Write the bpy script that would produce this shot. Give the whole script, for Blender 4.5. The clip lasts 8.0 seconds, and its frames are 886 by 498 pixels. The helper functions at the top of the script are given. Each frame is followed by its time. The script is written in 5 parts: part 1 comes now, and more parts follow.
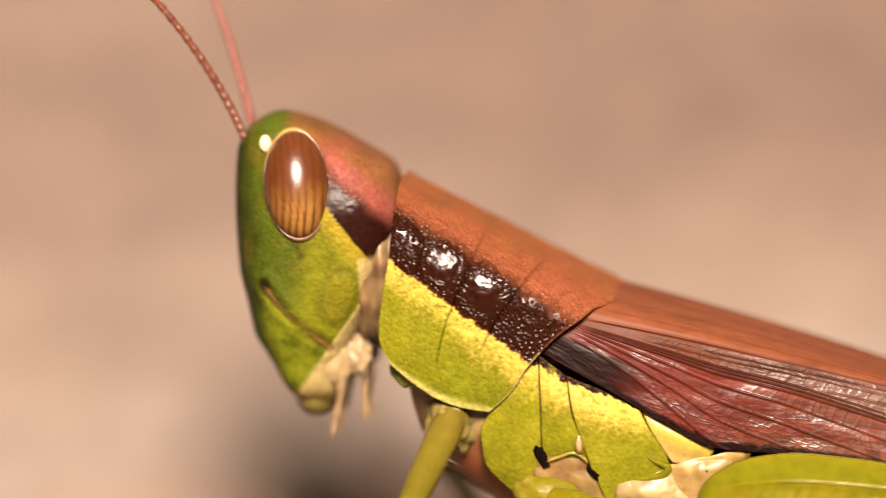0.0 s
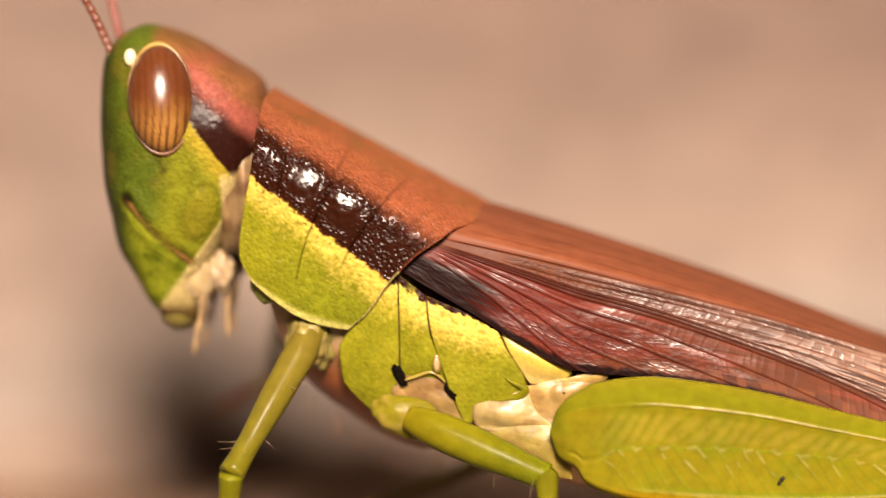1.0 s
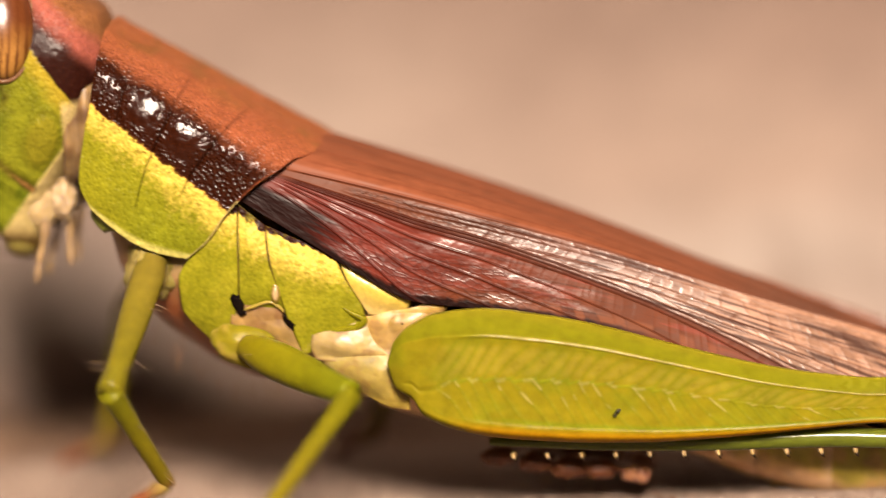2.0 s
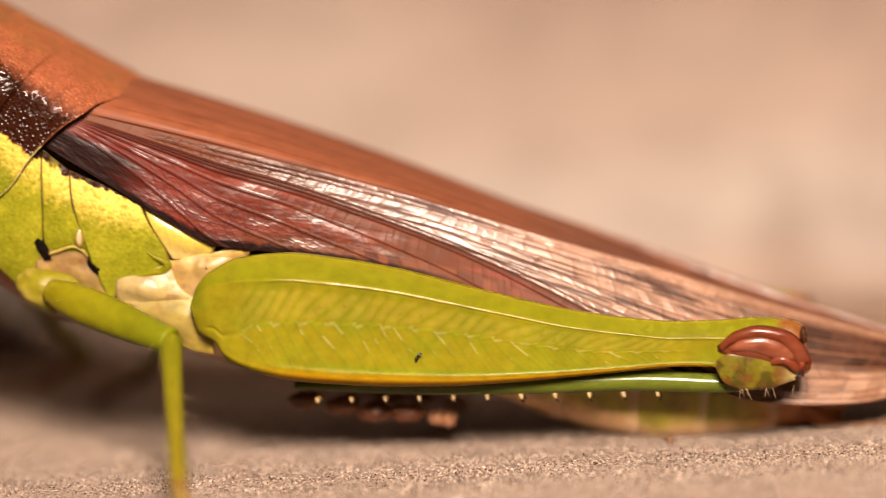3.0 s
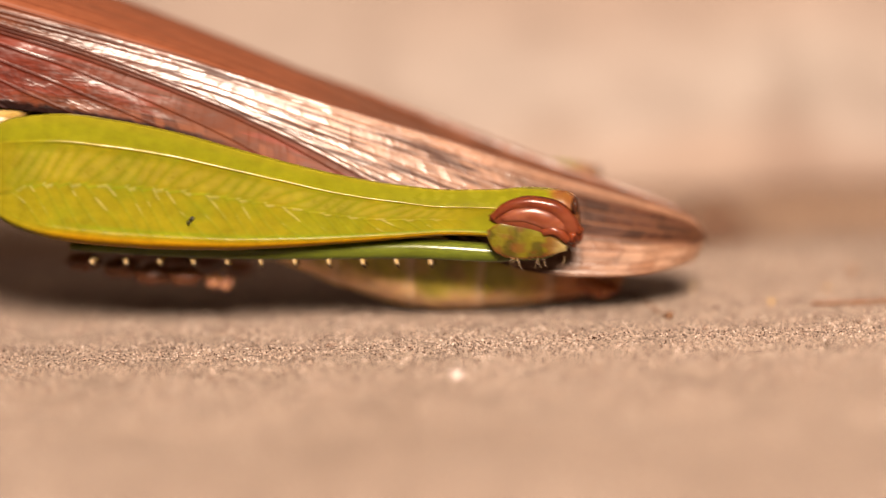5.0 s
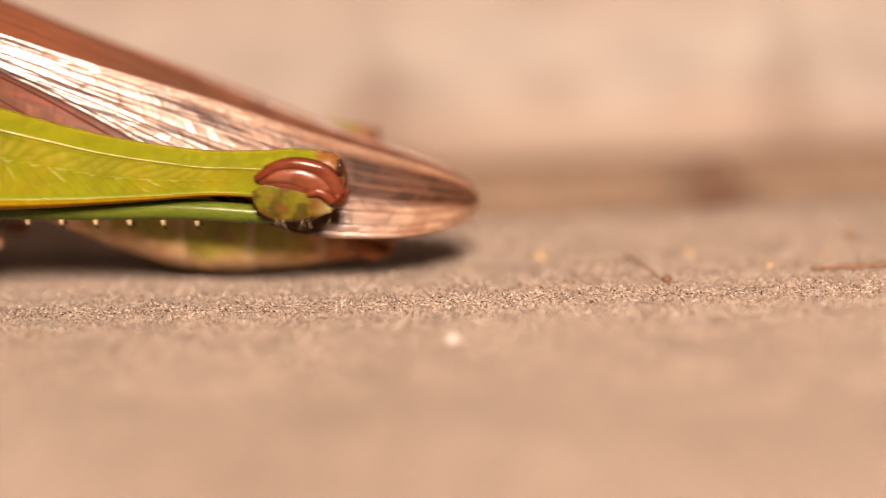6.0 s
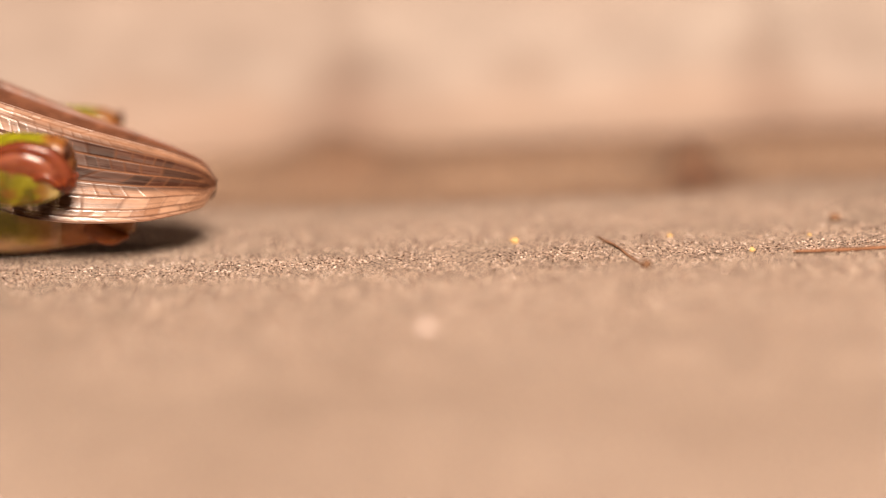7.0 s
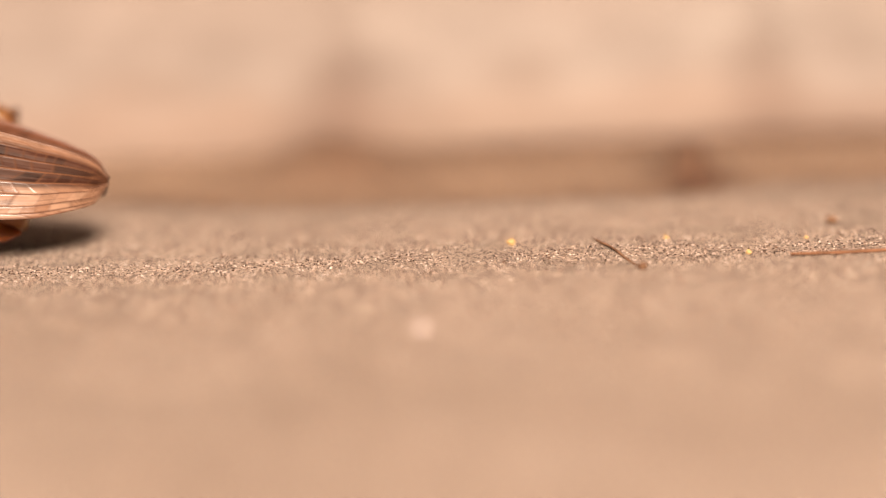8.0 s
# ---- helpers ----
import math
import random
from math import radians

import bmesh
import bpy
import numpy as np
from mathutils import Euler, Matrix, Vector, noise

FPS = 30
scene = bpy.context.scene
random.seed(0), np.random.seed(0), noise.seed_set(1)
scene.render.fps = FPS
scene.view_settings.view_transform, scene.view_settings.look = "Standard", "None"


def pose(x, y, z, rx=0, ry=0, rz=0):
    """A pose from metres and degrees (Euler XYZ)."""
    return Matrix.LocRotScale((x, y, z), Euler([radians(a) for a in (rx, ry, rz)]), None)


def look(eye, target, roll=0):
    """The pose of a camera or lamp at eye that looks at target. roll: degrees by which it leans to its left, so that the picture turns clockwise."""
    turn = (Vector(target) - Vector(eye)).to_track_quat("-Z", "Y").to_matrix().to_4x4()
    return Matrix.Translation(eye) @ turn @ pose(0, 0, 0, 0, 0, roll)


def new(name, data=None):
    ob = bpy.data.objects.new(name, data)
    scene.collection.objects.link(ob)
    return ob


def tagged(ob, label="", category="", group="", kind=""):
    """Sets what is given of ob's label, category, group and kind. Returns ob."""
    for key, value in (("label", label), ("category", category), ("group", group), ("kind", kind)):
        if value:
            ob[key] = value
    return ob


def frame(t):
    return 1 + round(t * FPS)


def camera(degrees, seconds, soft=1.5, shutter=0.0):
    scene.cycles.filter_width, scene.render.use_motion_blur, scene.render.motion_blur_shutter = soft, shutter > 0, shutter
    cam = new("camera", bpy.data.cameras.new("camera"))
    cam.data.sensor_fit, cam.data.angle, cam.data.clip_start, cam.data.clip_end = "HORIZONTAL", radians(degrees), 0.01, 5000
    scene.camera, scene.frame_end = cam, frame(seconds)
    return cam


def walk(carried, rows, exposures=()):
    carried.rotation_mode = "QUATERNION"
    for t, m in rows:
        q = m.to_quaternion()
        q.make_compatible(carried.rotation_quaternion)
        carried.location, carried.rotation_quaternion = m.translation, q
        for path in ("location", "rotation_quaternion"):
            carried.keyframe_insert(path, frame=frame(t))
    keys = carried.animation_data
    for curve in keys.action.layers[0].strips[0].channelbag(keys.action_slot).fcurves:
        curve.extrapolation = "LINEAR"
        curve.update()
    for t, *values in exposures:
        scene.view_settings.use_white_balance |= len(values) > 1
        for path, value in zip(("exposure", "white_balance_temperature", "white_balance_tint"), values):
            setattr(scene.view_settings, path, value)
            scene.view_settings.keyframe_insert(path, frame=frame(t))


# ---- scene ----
MM = 0.001


def mix(a, b, k):
    return a + (b - a) * k


def smooth(a, b, x):
    k = min(1.0, max(0.0, (x - a) / (b - a)))
    return k * k * (3 - 2 * k)


def glide(rows, t):
    """Monotone cubic reading of rows (t, values...) at t."""
    if t <= rows[0][0]:
        return list(rows[0][1:])
    if t >= rows[-1][0]:
        return list(rows[-1][1:])
    i = max(k for k in range(len(rows) - 1) if rows[k][0] <= t)
    t0, t1 = rows[i][0], rows[i + 1][0]
    h, k = t1 - t0, (t - t0) / (t1 - t0)
    out = []
    for c in range(1, len(rows[0])):
        def slope(j):
            if j <= 0 or j >= len(rows) - 1:
                j = min(max(j, 0), len(rows) - 2)
                return (rows[j + 1][c] - rows[j][c]) / (rows[j + 1][0] - rows[j][0])
            a = (rows[j][c] - rows[j - 1][c]) / (rows[j][0] - rows[j - 1][0])
            b = (rows[j + 1][c] - rows[j][c]) / (rows[j + 1][0] - rows[j][0])
            return 0.0 if a * b <= 0 else 2 * a * b / (a + b)
        p0, p1, m0, m1 = rows[i][c], rows[i + 1][c], slope(i) * h, slope(i + 1) * h
        out.append((2 * k**3 - 3 * k**2 + 1) * p0 + (k**3 - 2 * k**2 + k) * m0 + (3 * k**2 - 2 * k**3) * p1 + (k**3 - k**2) * m1)
    return out


# ---- camera: a macro lens on a stand, tilting down ----
# seconds, place in mm, pan, tilt down, roll in degrees
CAMERA_ROWS = [
    (0, 0.53, -97.44, 22.49, -0.539, 7.024, -3.67),
    (0.5, 0.53, -97.44, 22.49, -0.543, 7.318, -3.62),
    (1, 0.53, -97.44, 22.49, -0.560, 8.055, -3.27),
    (1.2, 0.53, -97.44, 22.49, -0.566, 8.244, -3.25),
    (2.3, 0.53, -97.44, 22.49, -0.587, 9.379, -2.91),
    (2.5, 0.53, -97.44, 22.49, -0.577, 9.580, -2.90),
    (3, 0.53, -97.44, 22.49, -0.608, 9.963, -2.89),
    (3.5, 0.53, -97.44, 22.49, -0.614, 10.228, -2.57),
    (4, 0.53, -97.44, 22.49, -0.734, 10.677, -2.21),
    (4.2, 0.53, -97.44, 22.49, -0.728, 10.867, -2.15),
    (5.3, 0.53, -97.44, 22.49, -0.704, 12.072, -2.02),
    (5.5, 0.53, -97.44, 22.49, -0.740, 12.155, -1.99),
    (6, 0.53, -96.66, 22.31, -0.673, 12.352, -1.88),
    (6.5, 0.52, -94.55, 21.83, -0.489, 12.488, -2.13),
    (7, 0.52, -93.74, 21.64, -0.285, 12.560, -2.18),
    (7.5, 0.52, -93.64, 21.62, -0.238, 12.526, -2.15),
    (8, 0.52, -93.64, 21.62, -0.229, 12.546, -1.96),
]


def camera_pose(t):
    x, y, z, pan, tilt, roll = glide(CAMERA_ROWS, t)
    return pose(x * MM, y * MM, z * MM, 90 - tilt, 0, -pan) @ pose(0, 0, 0, 0, 0, roll)


cam = camera(12.835, 8.0, 1.0, 0.4)
cam.data.dof.use_dof = True
cam.data.dof.focus_distance = 98.35 * MM
cam.data.dof.aperture_fstop = 22.0
walk(cam, [(k * 0.1, camera_pose(k * 0.1)) for k in range(81)])

# the insect's way: seconds, place of its base in mm, pitch in degrees
BODY_ROWS = [
    (0, 10.48, 2.13, -1.14, 0.43),
    (0.5, 8.71, 2.21, -1.06, 0.49),
    (1, 6.96, 2.28, -0.80, 1.15),
    (1.2, 6.27, 2.31, -0.78, 1.18),
    (2.3, 1.59, 2.32, -0.56, 1.40),
    (2.5, 0.55, 2.37, -0.53, 1.41),
    (3, -1.92, 2.49, -0.55, 1.21),
    (3.5, -3.12, 2.50, -0.32, 1.86),
    (4, -4.26, 2.51, -0.00, 2.64),
    (4.2, -4.33, 2.48, -0.02, 2.56),
    (5.3, -9.23, 2.78, -0.20, 1.22),
    (5.5, -10.25, 2.84, -0.19, 1.17),
    (6, -13.38, 3.22, -0.05, 1.62),
    (6.5, -17.01, 3.95, -0.22, 1.66),
    (7, -19.34, 4.62, -0.08, 1.78),
    (7.5, -20.09, 4.67, -0.02, 1.73),
    (8, -21.98, 4.72, 0.05, 1.66),
]
HEADING = -2.5
BODY_SCALE = 1.0187


def body_pose(t):
    x, y, z, pitch = glide(BODY_ROWS, t)
    return pose(x, y, z, 0, pitch, HEADING)

# ---- light ----
# one soft lamp over the lens, as its glint in the eye shows; a dim room round it
LAMP_UP, LAMP_SIDE, LAMP_FAR = 34.0, 5.0, 240.0
world = bpy.data.worlds.new("world")
scene.world = world
world.use_nodes = True
wn = world.node_tree.nodes
wn["Background"].inputs["Color"].default_value = (1.0, 0.50, 0.24, 1)
wn["Background"].inputs["Strength"].default_value = 0.004
lamp = bpy.data.lights.new("softbox", "AREA")
lamp.shape = "ELLIPSE"
lamp.size, lamp.size_y = 68 * MM, 70 * MM
lamp.energy = 2.58
lamp.color = (1.0, 0.81, 0.655)
softbox = new("softbox", lamp)
lamp_way = Vector((math.sin(radians(LAMP_SIDE)) * math.cos(radians(LAMP_UP)), -math.cos(radians(LAMP_SIDE)) * math.cos(radians(LAMP_UP)), math.sin(radians(LAMP_UP))))
softbox.matrix_world = look(tuple(lamp_way * LAMP_FAR * MM + Vector((0, 0, 0.005))), (0, 0, 0.005))
scene.view_settings.exposure = 0.66


# ---- materials ----
def mat_new(name):
    m = bpy.data.materials.new(name)
    m.use_nodes = True
    nt = m.node_tree
    return m, nt, nt.nodes["Principled BSDF"]


def mm_coords(nt, stretch=(1, 1, 1)):
    co = nt.nodes.new("ShaderNodeTexCoord")
    mp = nt.nodes.new("ShaderNodeMapping")
    mp.inputs["Scale"].default_value = tuple(1000 * s for s in stretch)
    nt.links.new(co.outputs["Object"], mp.inputs["Vector"])
    return mp.outputs["Vector"]


def noise_tex(nt, vec, scale, detail=4.0, rough=0.55):
    n = nt.nodes.new("ShaderNodeTexNoise")
    n.inputs["Scale"].default_value, n.inputs["Detail"].default_value, n.inputs["Roughness"].default_value = scale, detail, rough
    nt.links.new(vec, n.inputs["Vector"])
    return n.outputs["Fac"]


def ramp(nt, fac, stops):
    r = nt.nodes.new("ShaderNodeValToRGB")
    while len(r.color_ramp.elements) < len(stops):
        r.color_ramp.elements.new(0.5)
    for e, (p, c) in zip(r.color_ramp.elements, stops):
        e.position, e.color = p, (*c, 1) if len(c) == 3 else c
    nt.links.new(fac, r.inputs["Fac"])
    return r.outputs["Color"]


def blend(nt, a, b, fac, mode="MIX"):
    x = nt.nodes.new("ShaderNodeMix")
    x.data_type, x.blend_type = "RGBA", mode
    for sock, val in ((x.inputs[6], a), (x.inputs[7], b), (x.inputs[0], fac)):
        if isinstance(val, (int, float)):
            sock.default_value = val
        elif isinstance(val, tuple):
            sock.default_value = (*val, 1)
        else:
            nt.links.new(val, sock)
    return x.outputs[2]


def math_node(nt, op, a, b=0.0):
    x = nt.nodes.new("ShaderNodeMath")
    x.operation = op
    for sock, val in ((x.inputs[0], a), (x.inputs[1], b)):
        if isinstance(val, (int, float)):
            sock.default_value = val
        else:
            nt.links.new(val, sock)
    return x.outputs[0]


def bump(nt, bsdf, height, distance, strength=1.0, before=None):
    b = nt.nodes.new("ShaderNodeBump")
    b.inputs["Distance"].default_value, b.inputs["Strength"].default_value = distance * MM, strength
    nt.links.new(height, b.inputs["Height"])
    if before is not None:
        nt.links.new(before, b.inputs["Normal"])
    nt.links.new(b.outputs["Normal"], bsdf.inputs["Normal"])
    return b.outputs["Normal"]


def skin_material(name, rough=0.35, coat=0.3, grain=0.25, grain_scale=9.0, pit=0.0, pit_scale=6.0, fine=0.01, sss=0.0, spec=0.5, streak=(1, 1, 1), shiny=None):
    """Insect cuticle: pattern from the mesh's colour layer, grain, pits and gloss from nodes."""
    m, nt, p = mat_new(name)
    vec = mm_coords(nt, streak)
    at = nt.nodes.new("ShaderNodeAttribute")
    at.attribute_name = "pattern"
    n1 = noise_tex(nt, vec, grain_scale, 5)
    n2 = noise_tex(nt, vec, grain_scale * 0.17, 3)
    v1 = ramp(nt, n1, [(0.25, (1 - grain * 1.3,) * 3), (0.75, (1 + grain,) * 3)])
    v2 = ramp(nt, n2, [(0.3, (1 - grain * 0.6,) * 3), (0.7, (1 + grain * 0.5,) * 3)])
    col = blend(nt, blend(nt, at.outputs["Color"], v1, 1.0, "MULTIPLY"), v2, 1.0, "MULTIPLY")
    col = blend(nt, col, (0.342, 0.297, 0.278), 1.0, "MULTIPLY")
    nt.links.new(col, p.inputs["Base Color"])
    rg = nt.nodes.new("ShaderNodeMapRange")
    rg.inputs["To Min"].default_value, rg.inputs["To Max"].default_value = rough * 0.75, rough * 1.3
    nt.links.new(n1, rg.inputs["Value"])
    if shiny is None:
        nt.links.new(rg.outputs["Result"], p.inputs["Roughness"])
    else:
        k = nt.nodes.new("ShaderNodeMapRange")
        k.inputs["To Min"].default_value, k.inputs["To Max"].default_value = 1.0, shiny / rough
        nt.links.new(at.outputs["Alpha"], k.inputs["Value"])
        nt.links.new(math_node(nt, "MULTIPLY", rg.outputs["Result"], k.outputs["Result"]), p.inputs["Roughness"])
        sp = nt.nodes.new("ShaderNodeMapRange")
        sp.inputs["To Min"].default_value, sp.inputs["To Max"].default_value = spec * 0.04, spec
        nt.links.new(at.outputs["Alpha"], sp.inputs["Value"])
        nt.links.new(sp.outputs["Result"], p.inputs["Specular IOR Level"])
    p.inputs["Coat Weight"].default_value = coat
    p.inputs["Coat Roughness"].default_value = rough * 0.5
    p.inputs["Specular IOR Level"].default_value = spec
    if sss:
        p.inputs["Subsurface Weight"].default_value = sss
        p.inputs["Subsurface Radius"].default_value = (0.4 * MM, 0.35 * MM, 0.12 * MM)
        p.inputs["Subsurface Scale"].default_value = 1.0
    nm = bump(nt, p, n1, fine)
    if pit:
        v = nt.nodes.new("ShaderNodeTexVoronoi")
        v.inputs["Scale"].default_value = pit_scale
        nt.links.new(vec, v.inputs["Vector"])
        hgt = ramp(nt, v.outputs["Distance"], [(0.05, (0, 0, 0)), (0.62, (1, 1, 1))])
        pa = nt.nodes.new("ShaderNodeAttribute")
        pa.attribute_name = "pits"
        bump(nt, p, math_node(nt, "MULTIPLY", hgt, pa.outputs["Fac"]), pit, 1.0, nm)
    return m


# ---- building helpers ----
def table(rows, n=600):
    """A quick reader of rows (k, values...) for k from 0 to 1."""
    vals = [glide(rows, i / n) for i in range(n + 1)]

    def read(k):
        x = min(max(k, 0.0), 1.0) * n
        i = min(int(x), n - 1)
        f = x - i
        return [a + (b - a) * f for a, b in zip(vals[i], vals[i + 1])]
    return read


def tint(a, b, k):
    return tuple(x + (y - x) * k for x, y in zip(a, b))


def mesh_object(name, verts, faces, material, parent, label="", colours=None, smooth_faces=True, straight=False):
    me = bpy.data.meshes.new(name)
    k = MM * BODY_SCALE if parent else MM
    lean = 0.066 if parent and not straight else 0.0
    me.from_pydata([((x + lean * (y + 2.5) + 0.6 * lean * smooth(-12.0, -13.5, x)) * k, y * k, z * k) for x, y, z in verts], [], faces)
    if colours is not None:
        layer = me.color_attributes.new("pattern", "FLOAT_COLOR", "POINT")
        layer.data.foreach_set("color", np.array([(*c[:3], c[3] if len(c) > 3 else 0.0) for c in colours], dtype=np.float32).ravel())
        if len(colours[0]) > 4:
            pits = me.attributes.new("pits", "FLOAT", "POINT")
            pits.data.foreach_set("value", np.array([c[4] for c in colours], dtype=np.float32))
    if smooth_faces:
        me.polygons.foreach_set("use_smooth", [True] * len(me.polygons))
    me.materials.append(material)
    me.update()
    ob = new(name, me)
    ob.parent = parent
    if label:
        tagged(ob, label)
    return ob


def surf(name, fn, nu, nv, material, parent, label="", paint=None, ring=False, cap=False, thick=0.0, flip=False, straight=False):
    """A sheet or tube fn(s, q) in mm; s and q go from 0 to 1, ring closes q."""
    verts, cols = [], []
    cols_n = nv if ring else nv + 1
    for i in range(nu + 1):
        for j in range(cols_n):
            p = fn(i / nu, j / nv)
            verts.append(p)
            if paint:
                cols.append(paint(i / nu, j / nv, *p))
    faces = []
    for i in range(nu):
        for j in range(nv):
            a, b = i * cols_n + j, i * cols_n + (j + 1) % cols_n
            c, d = b + cols_n, a + cols_n
            faces.append((a, d, c, b) if flip else (a, b, c, d))
    if cap and ring:
        faces.append(tuple(range(cols_n))[:: 1 if flip else -1])
        top = [nu * cols_n + j for j in range(cols_n)]
        faces.append(tuple(top)[:: -1 if flip else 1])
    ob = mesh_object(name, verts, faces, material, parent, label, cols if paint else None, straight=straight)
    if thick:
        sol = ob.modifiers.new("thick", "SOLIDIFY")
        sol.thickness, sol.offset = thick * MM, -1.0
    return ob


def tube(name, line, radii, n, m, material, parent, label="", colour=(0.3, 0.2, 0.1), shade=None, squash=1.0, straight=False):
    """A round limb along a line of points (mm), with radii at even steps."""
    pl = table([(i / (len(line) - 1), *p) for i, p in enumerate(line)])
    rl = table([(i / (len(radii) - 1), r) for i, r in enumerate(radii)])

    def fn(s, q):
        a, b = Vector(pl(max(0, s - 0.01))), Vector(pl(min(1, s + 0.01)))
        d = (b - a).normalized()
        side = d.cross(Vector((0.13, 0.97, 0.21))).normalized()
        up = side.cross(d)
        r = rl(s)[0]
        ang = 2 * math.pi * q
        p = Vector(pl(s)) + side * math.cos(ang) * r * squash + up * math.sin(ang) * r
        return tuple(p)
    paint = (lambda s, q, x, y, z: shade(s, q)) if shade else (lambda s, q, x, y, z: colour)
    return surf(name, fn, n, m, material, parent, label, paint, ring=True, cap=True, straight=straight)


def blob(name, centre, radii, material, parent, label="", colour=(0.3, 0.2, 0.1), n=24, m=32, turn=None, shade=None, lump=0.0):
    turn = turn or Matrix.Identity(3)

    def fn(s, q):
        th, ph = math.pi * min(max(s, 0.004), 0.996), 2 * math.pi * q
        d = Vector((math.sin(th) * math.cos(ph), math.sin(th) * math.sin(ph), math.cos(th)))
        if lump:
            d *= 1 + lump * noise.noise(d * 2.3 + Vector(centre))
        return tuple(Vector(centre) + turn @ Vector((d.x * radii[0], d.y * radii[1], d.z * radii[2])))
    paint = shade or (lambda s, q, x, y, z: colour)
    return surf(name, fn, n, m, material, parent, label, paint, ring=True, cap=True, flip=True)


def fbm(x, y, z, octaves=3):
    return noise.fractal(Vector((x, y, z)), 1.0, 2.0, octaves)


# ---- ground and wall ----
def ground_material():
    m, nt, p = mat_new("weathered_concrete")
    vec = mm_coords(nt)
    big = noise_tex(nt, vec, 0.12, 4)
    mid = noise_tex(nt, vec, 0.7, 5)
    grit = noise_tex(nt, vec, 10.5, 2.5, 0.7)
    base = ramp(nt, big, [(0.3, (0.190, 0.142, 0.113)), (0.7, (0.230, 0.178, 0.145))])
    base = blend(nt, base, ramp(nt, mid, [(0.3, (0.75, 0.74, 0.73)), (0.7, (1.15, 1.14, 1.12))]), 0.8, "MULTIPLY")
    dark = ramp(nt, grit, [(0.35, (0.06, 0.035, 0.025)), (0.44, (0.66, 0.61, 0.57)), (0.52, (1, 1, 1)), (0.60, (1, 1, 1)), (0.70, (1.5, 1.5, 1.48))])
    col = blend(nt, base, dark, 0.9, "MULTIPLY")
    sand = noise_tex(nt, vec, 20.0, 1.5, 0.6)
    col = blend(nt, col, ramp(nt, sand, [(0.32, (0.30, 0.26, 0.24)), (0.47, (0.95, 0.94, 0.93)), (0.58, (1.02, 1.02, 1.02)), (0.68, (1.5, 1.5, 1.5))]), 0.85, "MULTIPLY")
    v = nt.nodes.new("ShaderNodeTexVoronoi")
    v.inputs["Scale"].default_value = 7.0
    nt.links.new(vec, v.inputs["Vector"])
    pick = nt.nodes.new("ShaderNodeSeparateColor")
    nt.links.new(v.outputs["Color"], pick.inputs["Color"])
    near = math_node(nt, "LESS_THAN", v.outputs["Distance"], 0.30)
    some = math_node(nt, "LESS_THAN", pick.outputs["Red"], 0.42)
    col = blend(nt, col, (0.03, 0.013, 0.008), math_node(nt, "MULTIPLY", math_node(nt, "MULTIPLY", near, some), 0.8))
    pale = math_node(nt, "GREATER_THAN", pick.outputs["Red"], 0.86)
    col = blend(nt, col, (0.42, 0.37, 0.33), math_node(nt, "MULTIPLY", math_node(nt, "MULTIPLY", near, pale), 0.6))
    at = nt.nodes.new("ShaderNodeAttribute")
    at.attribute_name = "pattern"
    col = blend(nt, col, at.outputs["Color"], 1.0, "MULTIPLY")
    nt.links.new(col, p.inputs["Base Color"])
    p.inputs["Roughness"].default_value = 0.85
    p.inputs["Specular IOR Level"].default_value = 0.25
    n = bump(nt, p, grit, 0.10)
    bump(nt, p, noise_tex(nt, vec, 22.0, 2), 0.025, 1.0, n)
    return m


def wall_material():
    m, nt, p = mat_new("tan_plaster")
    vec = mm_coords(nt, (1, 1, 1.6))
    big = noise_tex(nt, vec, 0.09, 3)
    mid = noise_tex(nt, vec, 0.35, 4)
    base = ramp(nt, big, [(0.3, (0.126, 0.089, 0.071)), (0.7, (0.149, 0.113, 0.092))])
    col = blend(nt, base, ramp(nt, mid, [(0.3, (0.86, 0.85, 0.84)), (0.7, (1.08, 1.08, 1.08))]), 0.9, "MULTIPLY")
    at = nt.nodes.new("ShaderNodeAttribute")
    at.attribute_name = "pattern"
    col = blend(nt, col, at.outputs["Color"], 1.0, "MULTIPLY")
    nt.links.new(col, p.inputs["Base Color"])
    p.inputs["Roughness"].default_value = 0.8
    bump(nt, p, noise_tex(nt, vec, 5.0, 4), 0.08)
    return m


MAT_GROUND, MAT_WALL = ground_material(), wall_material()
WALL_Y = 19.5
JOINTS = (-16.0, -2.6, 9.7, 23.0)


def wall_face(x):
    """Front of the wall's foot: it runs slightly askew."""
    return WALL_Y - 1.5 * smooth(0.0, -14.0, x)


def soil_edge(x):
    """Near edge of the soil that lies along the wall's foot."""
    return 9.6 + 0.9 * fbm(x * 0.25, 0.0, 1.0) + 1.6 * smooth(-3.0, -9.0, x) + 2.0 * smooth(6.5, 9.5, x)


def ground_height(x, y):
    h = 0.10 * fbm(x * 0.12, y * 0.2, 3.1) + 0.035 * fbm(x * 1.1, y * 1.1, 8.0, 4)
    dip = smooth(8.0, 12.5, y + 1.2 * fbm(x * 0.15, 0, 5.0)) * (1 - 0.05 * smooth(14.0, 17.5, y))
    near = math.exp(-((x / 30.0) ** 2))
    heap = 1.1 * math.exp(-(((x - 6.9) / 0.8) ** 2 + ((y - 13.0) / 1.8) ** 2)) + 0.9 * math.exp(-(((x + 3.0) / 1.6) ** 2 + ((y - 16.0) / 2.5) ** 2))
    return h - 0.35 * dip * near + heap


